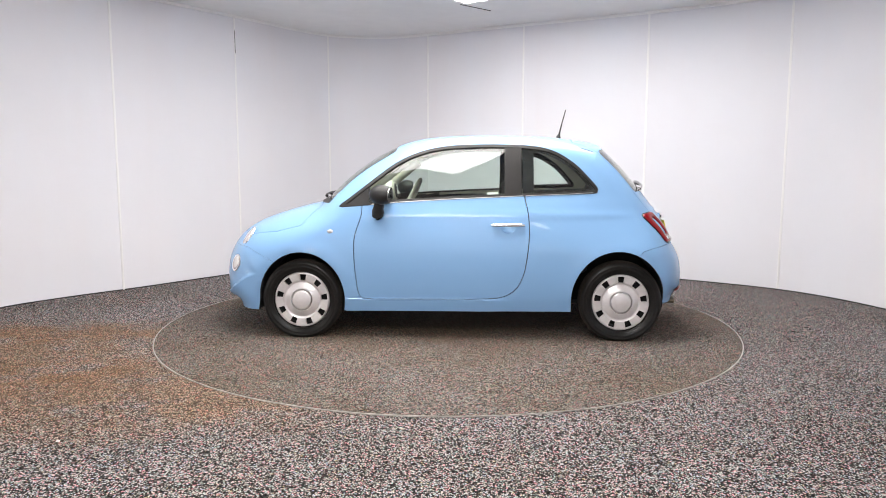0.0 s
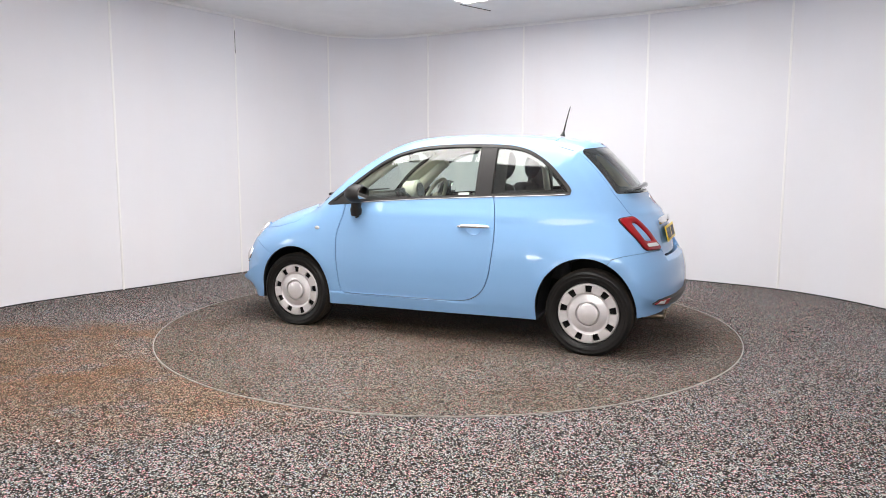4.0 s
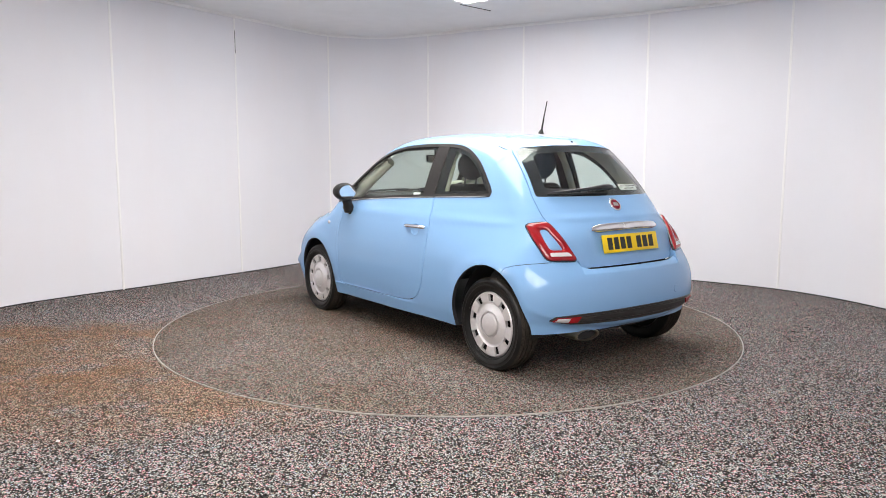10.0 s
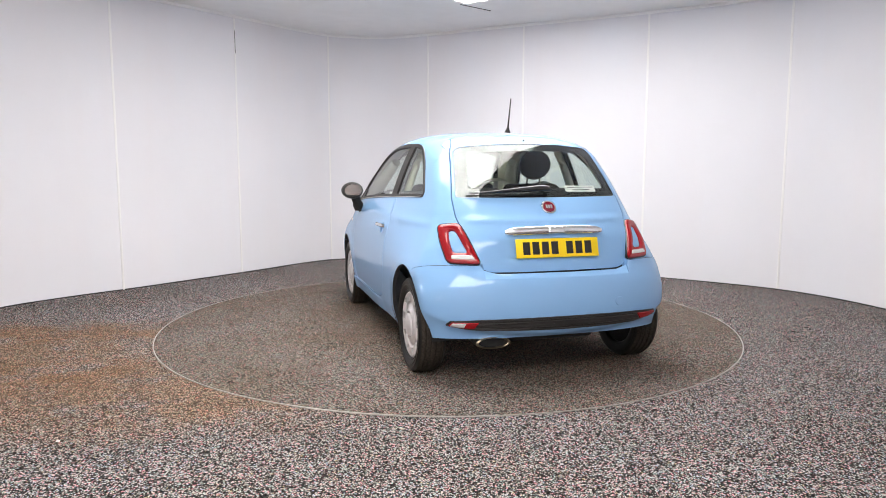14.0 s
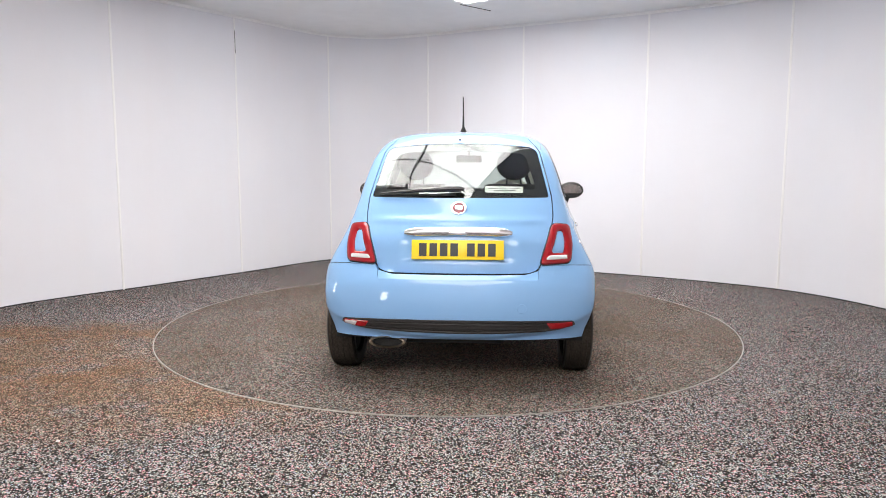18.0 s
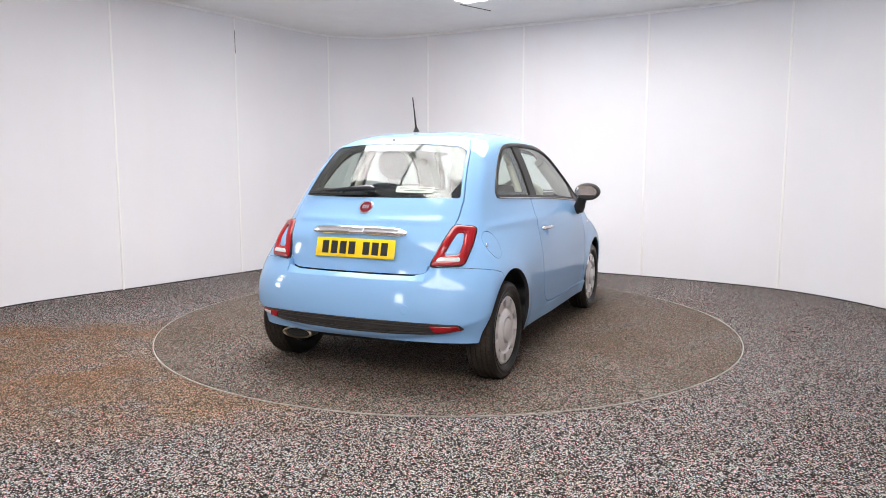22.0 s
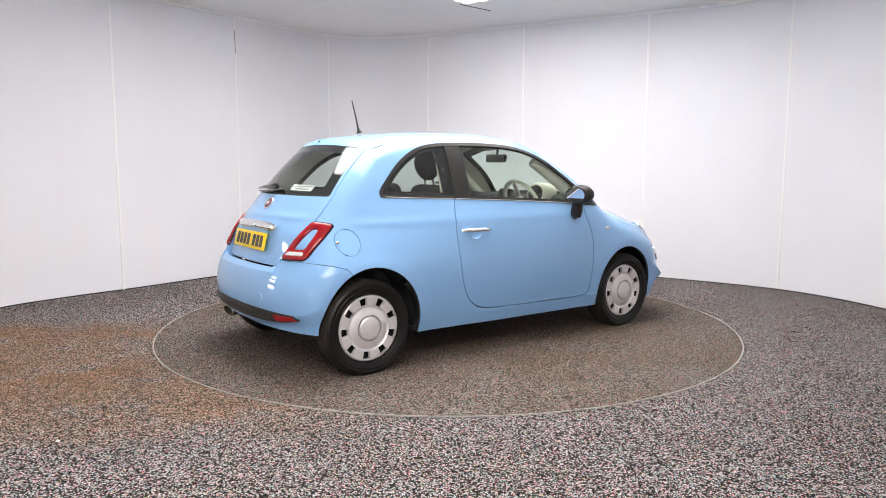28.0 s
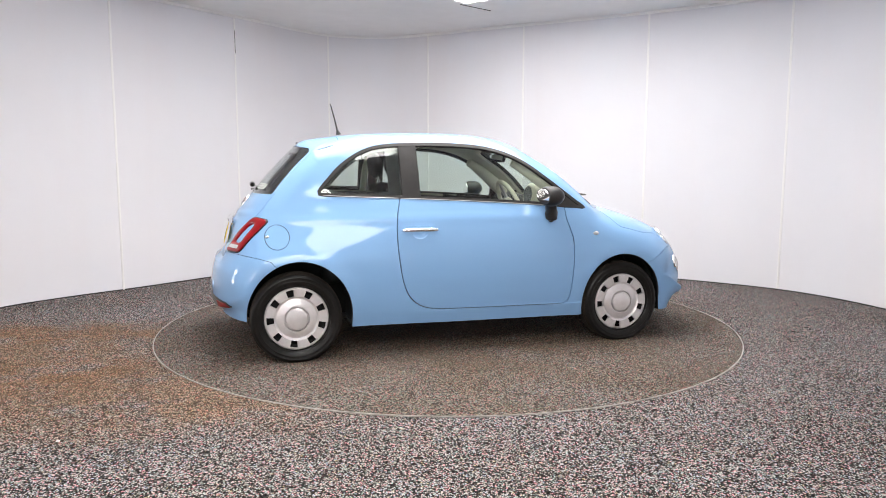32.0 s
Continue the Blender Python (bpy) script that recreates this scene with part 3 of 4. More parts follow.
DOOR = smooth_curve([(0.690, 1.02), (0.702, 0.965), (0.707, 0.89), (0.735, 0.80), (0.752, 0.739), (0.757, 0.62), (0.741, 0.42), (0.725, 0.325), (0.705, 0.297), (0.66, 0.291), (0.40, 0.291),
                     (0.0, 0.294), (-0.20, 0.298), (-0.29, 0.308), (-0.36, 0.337), (-0.415, 0.390), (-0.455, 0.48), (-0.476, 0.588), (-0.490, 0.72), (-0.491, 0.827), (-0.480, 0.93),
                     (-0.458, 1.03), (-0.45, 1.08), (-0.40, 1.10), (0.0, 1.08), (0.5, 1.05), (0.66, 1.035)], 160, closed=True)
SCREEN = roundpoly([(-0.585, 0.992), (0.585, 0.992), (0.44, 1.355), (0.25, 1.402), (0, 1.415), (-0.25, 1.402), (-0.44, 1.355)], 0.03)
REAR = roundpoly([(-0.530, 1.058), (0.530, 1.058), (0.470, 1.335), (0.43, 1.362), (0.22, 1.378), (0, 1.383), (-0.22, 1.378), (-0.43, 1.362), (-0.470, 1.335)], 0.018)
GATE = roundpoly([(0.40, 0.643), (0.450, 0.660), (0.470, 0.70), (0.512, 0.80), (0.535, 0.90), (0.548, 0.95), (0.545, 1.058), (0.484, 1.335), (0.455, 1.375), (0.425, 1.41), (0.42, 1.70),
                  (-0.42, 1.70), (-0.425, 1.41), (-0.455, 1.375), (-0.484, 1.335), (-0.545, 1.058), (-0.548, 0.95), (-0.535, 0.90), (-0.512, 0.80), (-0.470, 0.70), (-0.450, 0.660), (-0.40, 0.643)], 0.02)
BUMPER_REAR = [(-1.26, 0.600), (-1.30, 0.645), (-1.36, 0.663), (-1.42, 0.674), (-1.50, 0.684), (-2.0, 0.686), (-2.0, 0.0), (-1.26, 0.0)]
BUMPER_FRONT = [(1.30, 0.53), (1.45, 0.600), (1.565, 0.645), (1.72, 0.655), (2.2, 0.66), (2.2, 0.0), (1.30, 0.0)]
BONNET = roundpoly([(1.06, 0.50), (1.155, 0.715), (1.35, 0.685), (1.54, 0.585), (1.66, 0.42), (1.73, 0.20), (1.74, 0.0), (1.73, -0.20), (1.66, -0.42), (1.54, -0.585), (1.35, -0.685), (1.155, -0.715),
                    (1.06, -0.50), (1.085, -0.25), (1.095, 0.0), (1.085, 0.25)], 0.03)
ARCHES = {"front": (1.147, 0.286, 0.316, 0.339), "rear": (-1.126, 0.292, 0.331, 0.353)}


def circle(x, z, r, h=None, n=96):
    return [(x + r * math.cos(2 * math.pi * k / n), z + (h or r) * math.sin(2 * math.pi * k / n)) for k in range(n)]


def arch(x, z, r, h, flare):
    """A wheel arch: round above the axle, opening forwards a little below it."""
    out = []
    for a, b in circle(x, z, r, h):
        k = min(max((z - b) / 0.12, 0.0), 1.0) * (a > x)
        out.append((a + (x + r + flare - a) * k, b))
    return out


# ---- body, doors, tailgate, bonnet and bumpers cut from one shell ----
car = thing("car", "small pale blue three-door hatchback parked on the turntable", "car")
shell = bpy.data.meshes.new("shell")
bm = skin_bmesh()
bm.to_mesh(shell)
bm.free()
for m in (PAINT, CREAM, DASH):
    shell.materials.append(m)
for s in (1, -1):
    lo, hi = sorted((0.30 * s, 1.2 * s))
    shell = carve(shell, prism(WINDOW, "y", lo, hi), "DIFFERENCE", 1)
    lo, hi = sorted((0.46 * s, 1.2 * s))
    for x, z, r, h in ARCHES.values():
        shell = carve(shell, prism(arch(x, z, r, h, 0.030 if x > 0 else 0.0), "y", lo, hi), "DIFFERENCE", 2)
shell = carve(shell, prism(SCREEN, "x", 0.30, 1.6), "DIFFERENCE", 1)
shell = carve(shell, prism(REAR, "x", -2.0, -0.80), "DIFFERENCE", 2)


def take(outline, axis, lo, hi, gap=0.0062):
    """Cut a panel out of the shell, with a shut line all round it."""
    global shell
    piece = carve(shell, prism(outline, axis, lo, hi), "INTERSECT")
    shell = carve(shell, prism(grow(outline, gap), axis, lo - gap, hi + gap), "DIFFERENCE")
    return piece


door_mesh = {s: take(DOOR, "y", *sorted((0.35 * s, 1.2 * s))) for s in (1, -1)}
gate_mesh = take(GATE, "x", -2.0, -0.83)
rear_mesh = take(BUMPER_REAR, "y", -1.2, 1.2, 0.003)
rear_mesh = carve(rear_mesh, prism([(-0.452, 0.613), (0.452, 0.613), (0.458, 0.75), (-0.458, 0.75)], "x", -2.0, -1.50), "DIFFERENCE")
front_mesh = take(BUMPER_FRONT, "y", -1.2, 1.2, 0.003)
bonnet_mesh = take(BONNET, "z", 0.69, 1.3)
flap_mesh = take(circle(-1.257, 0.795, 0.074), "y", -1.2, -0.5, 0.0035)
for s in (1, -1):
    # finger hollow behind the handle
    door_mesh[s] = carve(door_mesh[s], ball(Matrix.Translation((-0.345, 0.800 * s, 0.818)) @ Matrix.Diagonal((0.064, 0.030, 0.052, 1)), 32, 20), "DIFFERENCE")
body = part("body", finish(shell), car, "pale blue gloss painted body shell")
for v in gate_mesh.vertices:
    # the lower tailgate sits back behind the bumper's top edge
    k = min(max((0.86 - v.co.z) / 0.22, 0.0), 1.0)
    v.co.x += 0.050 * k * k
    # soft ridge over the grip
    k = min(max((0.54 - abs(v.co.y)) / 0.10, 0.0), 1.0)
    v.co.x -= 0.008 * math.exp(-((v.co.z - 0.932) / 0.018) ** 2) * k
    # shallow recess round the number plate
    k = min(max((0.325 - abs(v.co.y)) / 0.03, 0.0), 1.0) * min(max((v.co.z - 0.700) / 0.02, 0.0), 1.0) * min(max((0.875 - v.co.z) / 0.03, 0.0), 1.0)
    v.co.x += 0.007 * k
gate = part("tailgate", finish(gate_mesh), car, "pale blue tailgate with a roof spoiler")
rear_bumper = part("rear_bumper", finish(rear_mesh), car)
front_bumper = part("front_bumper", finish(front_mesh), car)
bonnet = part("bonnet", finish(bonnet_mesh), car)
flap = part("fuel_flap", finish(flap_mesh), car)
catch = side_point(np.array([-1.318]), np.array([0.796]), -1, 0.0)[0]
part("flap_catch", ball(Matrix.Translation(catch) @ Matrix.Diagonal((0.014, 0.006, 0.010, 1)), 14, 8), flap, "small chrome catch", CHROME)
doors = {s: part("door", finish(door_mesh[s]), car) for s in (1, -1)}

# ---- glazing ----
INNER = grow(WINDOW, -0.020)
for s in (1, -1):
    part("window_frame", layered([(grow(WINDOW, 0.006), 0.001), (grow(WINDOW, 0.004), 0.005), (grow(WINDOW, -0.016), 0.004), (grow(WINDOW, -0.020), -0.010)], s, False, -0.015), doors[s], "satin black window surround", TRIM)
    pane = evenly(cut_half(cut_half(INNER, -0.322, False), 0.665, True), 110)
    ob = part("side_window", layered([(pane, -0.008)], s), doors[s], "pale green tinted glass", GLASS)
    ob.visible_shadow = False
    sail = evenly(cut_half(grow(WINDOW, -0.012), 0.660, False), 60)
    part("mirror_sail", layered([(sail, -0.004)], s, True, -0.02), doors[s], "black triangular panel", TRIM)
    post = evenly(cut_half(cut_half(grow(WINDOW, -0.008), -0.318, True), -0.446, False), 80)
    part("door_post", layered([(grow(post, -0.001), -0.004), (grow(post, -0.006), 0.0015)], s, True, -0.02), car, "satin black door post cover", TRIM)
    quarter = evenly(cut_half(grow(WINDOW, -0.014), -0.449, True), 110)
    ob = part("quarter_window", layered([(quarter, -0.006)], s), car, "pale green tinted fixed glass", GLASS)
    ob.visible_shadow = False
    part("quarter_band", layered([(quarter, -0.0075), (grow(quarter, -0.024), -0.0075)], s, False, -0.012), car, "black printed glass border", GLOSSBLACK)
for s in (1, -1):
    front = evenly(cut_half(cut_half(grow(WINDOW, -0.014), -0.449, True), -0.530, False), 80)
    part("quarter_cover", layered([(front, -0.0085)], s, True, -0.014), car, "dark panel behind the glass", GLOSSBLACK)
ob = part("windscreen", layered([(grow(SCREEN, 0.004), -0.004)], "front"), car, "", GLASS)
ob.visible_shadow = False
part("windscreen_band", layered([(grow(SCREEN, 0.004), -0.006), (grow(SCREEN, -0.030), -0.006)], "front", False, -0.012), car, "black printed glass border", GLOSSBLACK)
ob = part("rear_window", layered([(grow(REAR, 0.004), -0.001)], "rear"), gate, "", REARGLASS)
ob.visible_shadow = False
BAND = roundpoly([(-0.455, 1.108), (0.455, 1.108), (0.400, 1.300), (0.37, 1.325), (0.20, 1.338), (0, 1.342), (-0.20, 1.338), (-0.37, 1.325), (-0.400, 1.300)], 0.03)
part("rear_window_band", layered([(grow(REAR, 0.003), -0.004), (BAND, -0.004)], "rear", False, -0.010), gate, "black printed glass border", GLOSSBLACK)

# ---- lamps and rear fittings ----
LAMP = [(0.646, 0.900), (0.538, 0.914), (0.508, 0.824), (0.462, 0.690), (0.642, 0.695), (0.658, 0.80)]
HOLE = [(0.602, 0.866), (0.570, 0.869), (0.550, 0.806), (0.528, 0.752), (0.602, 0.752), (0.610, 0.806)]
for s in (1, -1):
    o = roundpoly([(y * s, z) for y, z in LAMP][::s], 0.028)
    h = roundpoly([(y * s, z) for y, z in HOLE][::s], 0.016)
    lamp = part("tail_lamp", layered([(o, 0.002), (grow(o, -0.004), 0.012), (grow(o, -0.014), 0.018), (grow(h, 0.012), 0.018), (grow(h, 0.003), 0.012), (h, 0.0)], "rear", False, -0.012), car, "glossy red ring-shaped tail lamp", RED)
    part("lamp_edge", layered([(grow(o, 0.004), 0.0005), (grow(o, 0.002), 0.005), (grow(o, -0.001), 0.005)], "rear", False, -0.008), lamp, "", GLOSSBLACK)
    part("lamp_middle", layered([(grow(h, 0.001), 0.001), (grow(h, -0.006), 0.006)], "rear", True), lamp, "pale blue painted centre panel", PAINT)
    bar = roundpoly([(0.493 * s, 0.712), (0.616 * s, 0.712), (0.612 * s, 0.734), (0.508 * s, 0.734)], 0.008)
    part("reversing_lens", layered([(bar, 0.0185), (grow(bar, -0.003), 0.021)], "rear"), lamp, "clear lens strip", CLEAR)

strip = roundpoly([(-0.672, 0.352), (-0.56, 0.328), (-0.28, 0.319), (0, 0.316), (0.28, 0.321), (0.56, 0.330), (0.672, 0.352), (0.655, 0.381), (0.50, 0.390), (0.25, 0.395), (0, 0.396), (-0.25, 0.395), (-0.50, 0.390), (-0.655, 0.381)], 0.012, 4, 5)
part("bumper_strip", layered([(strip, 0.001), (grow(strip, -0.003), 0.006), (grow(strip, -0.011), 0.007), (grow(strip, -0.014), 0.003), (grow(strip, -0.020), 0.003), (grow(strip, -0.024), 0.008)], "rear"), rear_bumper, "ribbed black plastic strip", TRIM)
for s in (1, -1):
    refl = roundpoly([(0.655 * s, 0.352), (0.52 * s, 0.341), (0.495 * s, 0.376), (0.645 * s, 0.376)], 0.008)
    part("reflector", layered([(refl, 0.006), (grow(refl, -0.003), 0.012)], "rear"), rear_bumper, "red lens", RED)
lens = roundpoly([(0.648, 0.357), (0.575, 0.350), (0.565, 0.371), (0.640, 0.371)], 0.006)
part("fog_lens", layered([(lens, 0.0122), (grow(lens, -0.003), 0.014)], "rear"), rear_bumper, "clear lens", CLEAR)

# sloping step between the bumper and the tailgate's lower edge
ledge = np.linspace(-0.4515, 0.4515, 25)
rim_x = end_point(ledge, np.full(25, 0.613), True, -0.0005)[:, 0]
bm = bmesh.new()
lift = 0.020 * np.clip((np.abs(ledge) - 0.385) / 0.06, 0, 1)
rows_ = [[bm.verts.new((x + dx, y, 0.613 + dz + (e if dz > 0.01 else 0))) for x, y, e in zip(rim_x, ledge, lift)]
         for dx, dz in ((0.0, -0.004), (0.0015, 0.0005), (0.005, 0.004), (0.038, 0.025), (0.044, 0.024), (0.110, 0.000), (0.110, -0.020), (0.02, -0.020))]
for a, b in zip(rows_, rows_[1:] + rows_[:1]):
    for k in range(24):
        bm.faces.new((a[k], a[k + 1], b[k + 1], b[k]))
for s, x in ((-1, rim_x[0]), (1, rim_x[-1])):
    top = along(0.4555, 0.690, True)
    bm.faces.new([bm.verts.new(p) for p in ((x + 0.001, 0.4525 * s, 0.613), (x + 0.07, 0.4525 * s, 0.613), (top + 0.06, 0.4560 * s, 0.692), (top + 0.001, 0.4560 * s, 0.692))])
part("bumper_shelf", bm, rear_bumper, "", PAINT)
eye = end_point(np.array([-0.36]), np.array([0.46]), True, 0.0)[0]
eye_n = end_point(np.array([-0.36]), np.array([0.46]), True, 1.0)[0] - eye
part("towing_cap", disc(facing(eye, eye_n) @ pose(0, 0, -0.004), 0.026, 0.006, 0.2, 28), rear_bumper, "", PAINT)

# number plate with plain bars for its characters
plate = part("number_plate", rounded((0.006, 0.52, 0.111), pose(-1.578, 0, 0.775, 0, 14.1), 0.0025, 2), gate, "yellow plate with black characters", YELLOW)
PLATE = pose(-1.578, 0, 0.775, 0, 14.1)
for y, w in ((0.196, 0.043), (0.137, 0.043), (0.078, 0.043), (0.019, 0.043), (-0.075, 0.043), (-0.134, 0.043), (-0.193, 0.043)):
    part("bar", rounded((0.003, w, 0.074), PLATE @ pose(-0.0035, y, 0), 0.001, 1), plate, "", LETTER)
part("plate_screw", disc(PLATE @ facing((-0.003, 0.225, -0.03), (-1, 0, 0)), 0.006, 0.003, n=12), plate, "", YELLOW)
# chrome grip over the plate
gy = np.linspace(-0.305, 0.305, 25)
gp = end_point(gy, 0.868 - 0.10 * gy ** 2, True, 0.012)
part("tailgate_grip", tube([tuple(p) for p in gp], [0.007, 0.013] + [0.0165] * 21 + [0.013, 0.007], 16, 1.6), gate, "chrome grip bar", CHROME)
boss = end_point(np.array([0.0]), np.array([0.866]), True, 0.016)[0]
part("grip_boss", rounded((0.034, 0.105, 0.042), pose(*boss, 0, 14), 0.012, 3), gate, "raised chrome centre of the grip", CHROME)
at = end_point(np.array([0.0]), np.array([1.0]), True, 0.0)[0]
up = end_point(np.array([0.0]), np.array([1.0]), True, 1.0)[0] - at
ROUNDEL = facing(at, up)
badge = part("badge", disc(ROUNDEL, 0.046, 0.008), gate, "round chrome-ringed red badge", CHROME)
part("badge_face", disc(ROUNDEL @ pose(0, 0, 0.0082), 0.036, 0.002), badge, "dark red", material("badge red", (0.16, 0.006, 0.018), 0.25, coat=0.4))
for k in (-1, 0, 1):
    part("badge_bar", rounded((0.012, 0.026, 0.002), ROUNDEL @ pose(k * 0.015, 0, 0.011), 0.0008, 1), badge, "", CHROME)
# rear wiper
wy = np.array([0.455, 0.40, 0.30, 0.18, 0.06, 0.0, -0.03])
wz = np.array([1.064, 1.069, 1.076, 1.085, 1.092, 1.093, 1.090])
line = end_point(wy, wz, True, 0.030)
part("rear_wiper", tube([tuple(p) for p in line], [0.004, 0.005, 0.008, 0.012, 0.018, 0.020, 0.012], 12), gate, "glossy black rear wiper", GLOSSBLACK)
blade = end_point(np.linspace(0.47, 0.02, 12), np.linspace(1.062, 1.070, 12), True, 0.012)
part("wiper_blade", tube([tuple(p) for p in blade], 0.006, 6), gate, "black rubber wiper blade", RUBBER)
note = [(y, z) for y, z in roundpoly([(-0.375, 1.088), (-0.150, 1.092), (-0.150, 1.128), (-0.375, 1.124)], 0.003, 3, 5)]
sticker = part("window_sticker", layered([(np.array(note), -0.0025)], "rear", True), gate, "white paper sticker with grey print bars", FADED)
for low, y0, y1 in ((1.098, -0.33, -0.20), (1.113, -0.36, -0.17)):
    part("print_bar", layered([(np.array([(y, low + 0.005 * (k > 1)) for k, y in enumerate((y0, y1, y1, y0))]), -0.0016)], "rear", True), sticker, "", TRIM)
rear_eye = end_point(np.array([0.01]), np.array([1.405]), True, 0.0)[0]
part("washer_nozzle", ball(Matrix.Translation(rear_eye) @ Matrix.Scale(0.009, 4), 12, 8), gate, "", GLOSSBLACK)
part("high_brake_lamp", rounded((0.02, 0.30, 0.022), pose(-1.075, 0, 1.352), 0.006), gate, "dark red strip lamp behind the glass", material("dark red lens", (0.10, 0.01, 0.012), 0.2))

# dark seals where the roof spoiler meets the roof sides
for s in (1, -1):
    seal = side_point(np.array([-0.865, -0.90, -0.94, -0.975]), np.array([1.380, 1.369, 1.357, 1.347]), s, 0.0005)
    part("spoiler_seal", tube([tuple(p) for p in seal], [0.0015, 0.003, 0.003, 0.0015], 8), gate, "black rubber seal", TRIM)

# aerial
part("aerial", tube([(-0.768, 0, 1.47), (-0.771, 0, 1.485), (-0.776, 0, 1.50), (-0.795, 0, 1.585), (-0.823, 0, 1.691)], [0.022, 0.015, 0.007, 0.0045, 0.0035], 10), car, "thin black roof aerial", TRIM)

# exhaust
pipe = spin([(0.030, -0.10), (0.033, -0.10), (0.034, 0.06), (0.0305, 0.064), (0.028, 0.06), (0.027, -0.10)], 32, "y")
bmesh.ops.transform(pipe, matrix=pose(-1.540, 0.400, 0.243) @ pose(0, 0, 0, 0, 0, 90) @ Matrix.Diagonal((3.1, 1, 1.0, 1)), verts=pipe.verts)
part("exhaust_pipe", pipe, car, "oval metal exhaust tip", STEEL)
# black disc added inside the tip to stand for the pipe's dark interior
plug = disc(pose(-1.540, 0.400, 0.243) @ facing((-0.040, 0, 0), (-1, 0, 0)) @ Matrix.Diagonal((3.0, 0.98, 1, 1)), 0.028, 0.004)
part("exhaust_mouth", plug, car, "", WELL)
bm = bmesh.new()
box(bm, (0.3, 0.75, 0.12), pose(-1.38, 0.1, 0.28), 0.03)
part("exhaust_box", bm, car, "", WELL)

# wheel housings
for s in (1, -1):
    for x, z, r, h in ARCHES.values():
        bm = spin([(0.0, 0.44), (1.0, 0.44), (1.0, 0.722)], 64, "y")
        bmesh.ops.transform(bm, matrix=pose(x, 0, z) @ pose(0, 0, 0, 0, 0, 0 if s > 0 else 180) @ Matrix.Diagonal((r + 0.003, 1, h + 0.003, 1)), verts=bm.verts)
        bmesh.ops.bisect_plane(bm, geom=bm.verts[:] + bm.edges[:] + bm.faces[:], plane_co=(0, 0, 0.235), plane_no=(0, 0, -1), clear_outer=True)
        part("wheel_housing", bm, car, "", WELL)

# ---- wheels ----
def cover_mesh():
    """Silver wheel cover with nine square holes round its edge and a domed middle."""
    prof = [(0.0, 0.022), (0.035, 0.0205), (0.062, 0.016), (0.069, 0.010), (0.071, -0.014), (0.077, -0.014), (0.079, 0.009), (0.086, 0.009), (0.105, 0.000), (0.124, -0.009), (0.132, -0.007),
            (0.139, 0.000), (0.184, 0.003), (0.190, 0.003), (0.196, -0.002), (0.200, -0.012), (0.200, -0.03)]
    n = 9 * 16
    bm = bmesh.new()
    rows = [[bm.verts.new((r * math.cos(2 * math.pi * k / n), y, r * math.sin(2 * math.pi * k / n))) for k in range(n)] for r, y in prof[1:]]
    top = bm.verts.new((0, prof[0][1], 0))
    for k in range(n):
        bm.faces.new((top, rows[0][k], rows[0][(k + 1) % n]))
    hole_row = 10
    for i in range(len(rows) - 1):
        for k in range(n):
            if i == hole_row and k % 16 in (5, 6, 7, 8, 9, 10):
                continue
            bm.faces.new((rows[i][k], rows[i + 1][k], rows[i + 1][(k + 1) % n], rows[i][(k + 1) % n]))
    # walls of the holes
    back = {}

    def deep(v):
        if v not in back:
            back[v] = bm.verts.new(v.co + Vector((0, -0.018, 0)))
        return back[v]
    for j in range(9):
        ks = [(16 * j + k) % n for k in range(5, 12)]
        loop = [rows[hole_row][k] for k in ks] + [rows[hole_row + 1][k] for k in reversed(ks)]
        for a, b in zip(loop, loop[1:] + loop[:1]):
            bm.faces.new((a, b, deep(b), deep(a)))
    return bm


def tyre_mesh():
    """Tyre with rounded shoulders and four grooves round the tread."""
    prof = [(0.196, 0.055), (0.203, 0.070), (0.208, 0.073), (0.211, 0.0705), (0.222, 0.0775), (0.238, 0.082), (0.241, 0.0802), (0.255, 0.0800), (0.258, 0.0815), (0.264, 0.0795), (0.278, 0.068), (0.2845, 0.052)]
    for y in (0.045, 0.016, -0.016, -0.045):
        prof += [(0.285, y + 0.004), (0.279, y + 0.003), (0.279, y - 0.003), (0.285, y - 0.004)]
    prof += [(0.2845, -0.052), (0.278, -0.068), (0.262, -0.080), (0.235, -0.082), (0.205, -0.070), (0.196, -0.055), (0.196, 0.055)]
    return spin(prof, 72, "y")


def plain_mesh(bm, mat, angle=30):
    me = bpy.data.meshes.new("wheel piece")
    bmesh.ops.recalc_face_normals(bm, faces=bm.faces)
    bm.to_mesh(me)
    bm.free()
    me.materials.append(mat)
    return finish(me, angle)


TYRE, COVER = plain_mesh(tyre_mesh(), RUBBER), plain_mesh(cover_mesh(), SILVER)
TYRE.materials.append(DUSTY)
for f in TYRE.polygons:
    if math.hypot(f.center.x, f.center.z) > 0.2725 and abs(f.center.y) < 0.066:
        f.material_index = 1
RIM = plain_mesh(spin([(0, -0.05), (0.198, -0.05), (0.198, 0.045), (0.17, 0.02), (0.05, 0.022), (0, 0.022)], 48, "y"), WELL)
for s in (1, -1):
    for which, (wx, wz) in WHEELS.items():
        wheel = new("wheel")
        wheel.parent = car
        wheel.matrix_basis = pose(wx, 0.708 * s, wz - (0.012 if which == "front" else 0.008), rz=0 if s > 0 else 180) @ pose(0, 0, 0, 0, {("front", 1): 7, ("rear", 1): 10, ("front", -1): 24, ("rear", -1): 23}[which, s], 0) @ Matrix.Scale(1.022, 4)
        part("tyre", TYRE, wheel, "black road tyre")
        part("rim", RIM, wheel, "black steel rim")
        cover = part("wheel_cover", COVER, wheel, "silver plastic wheel cover with nine square holes")
        cover.location = (0, 0.066, 0)

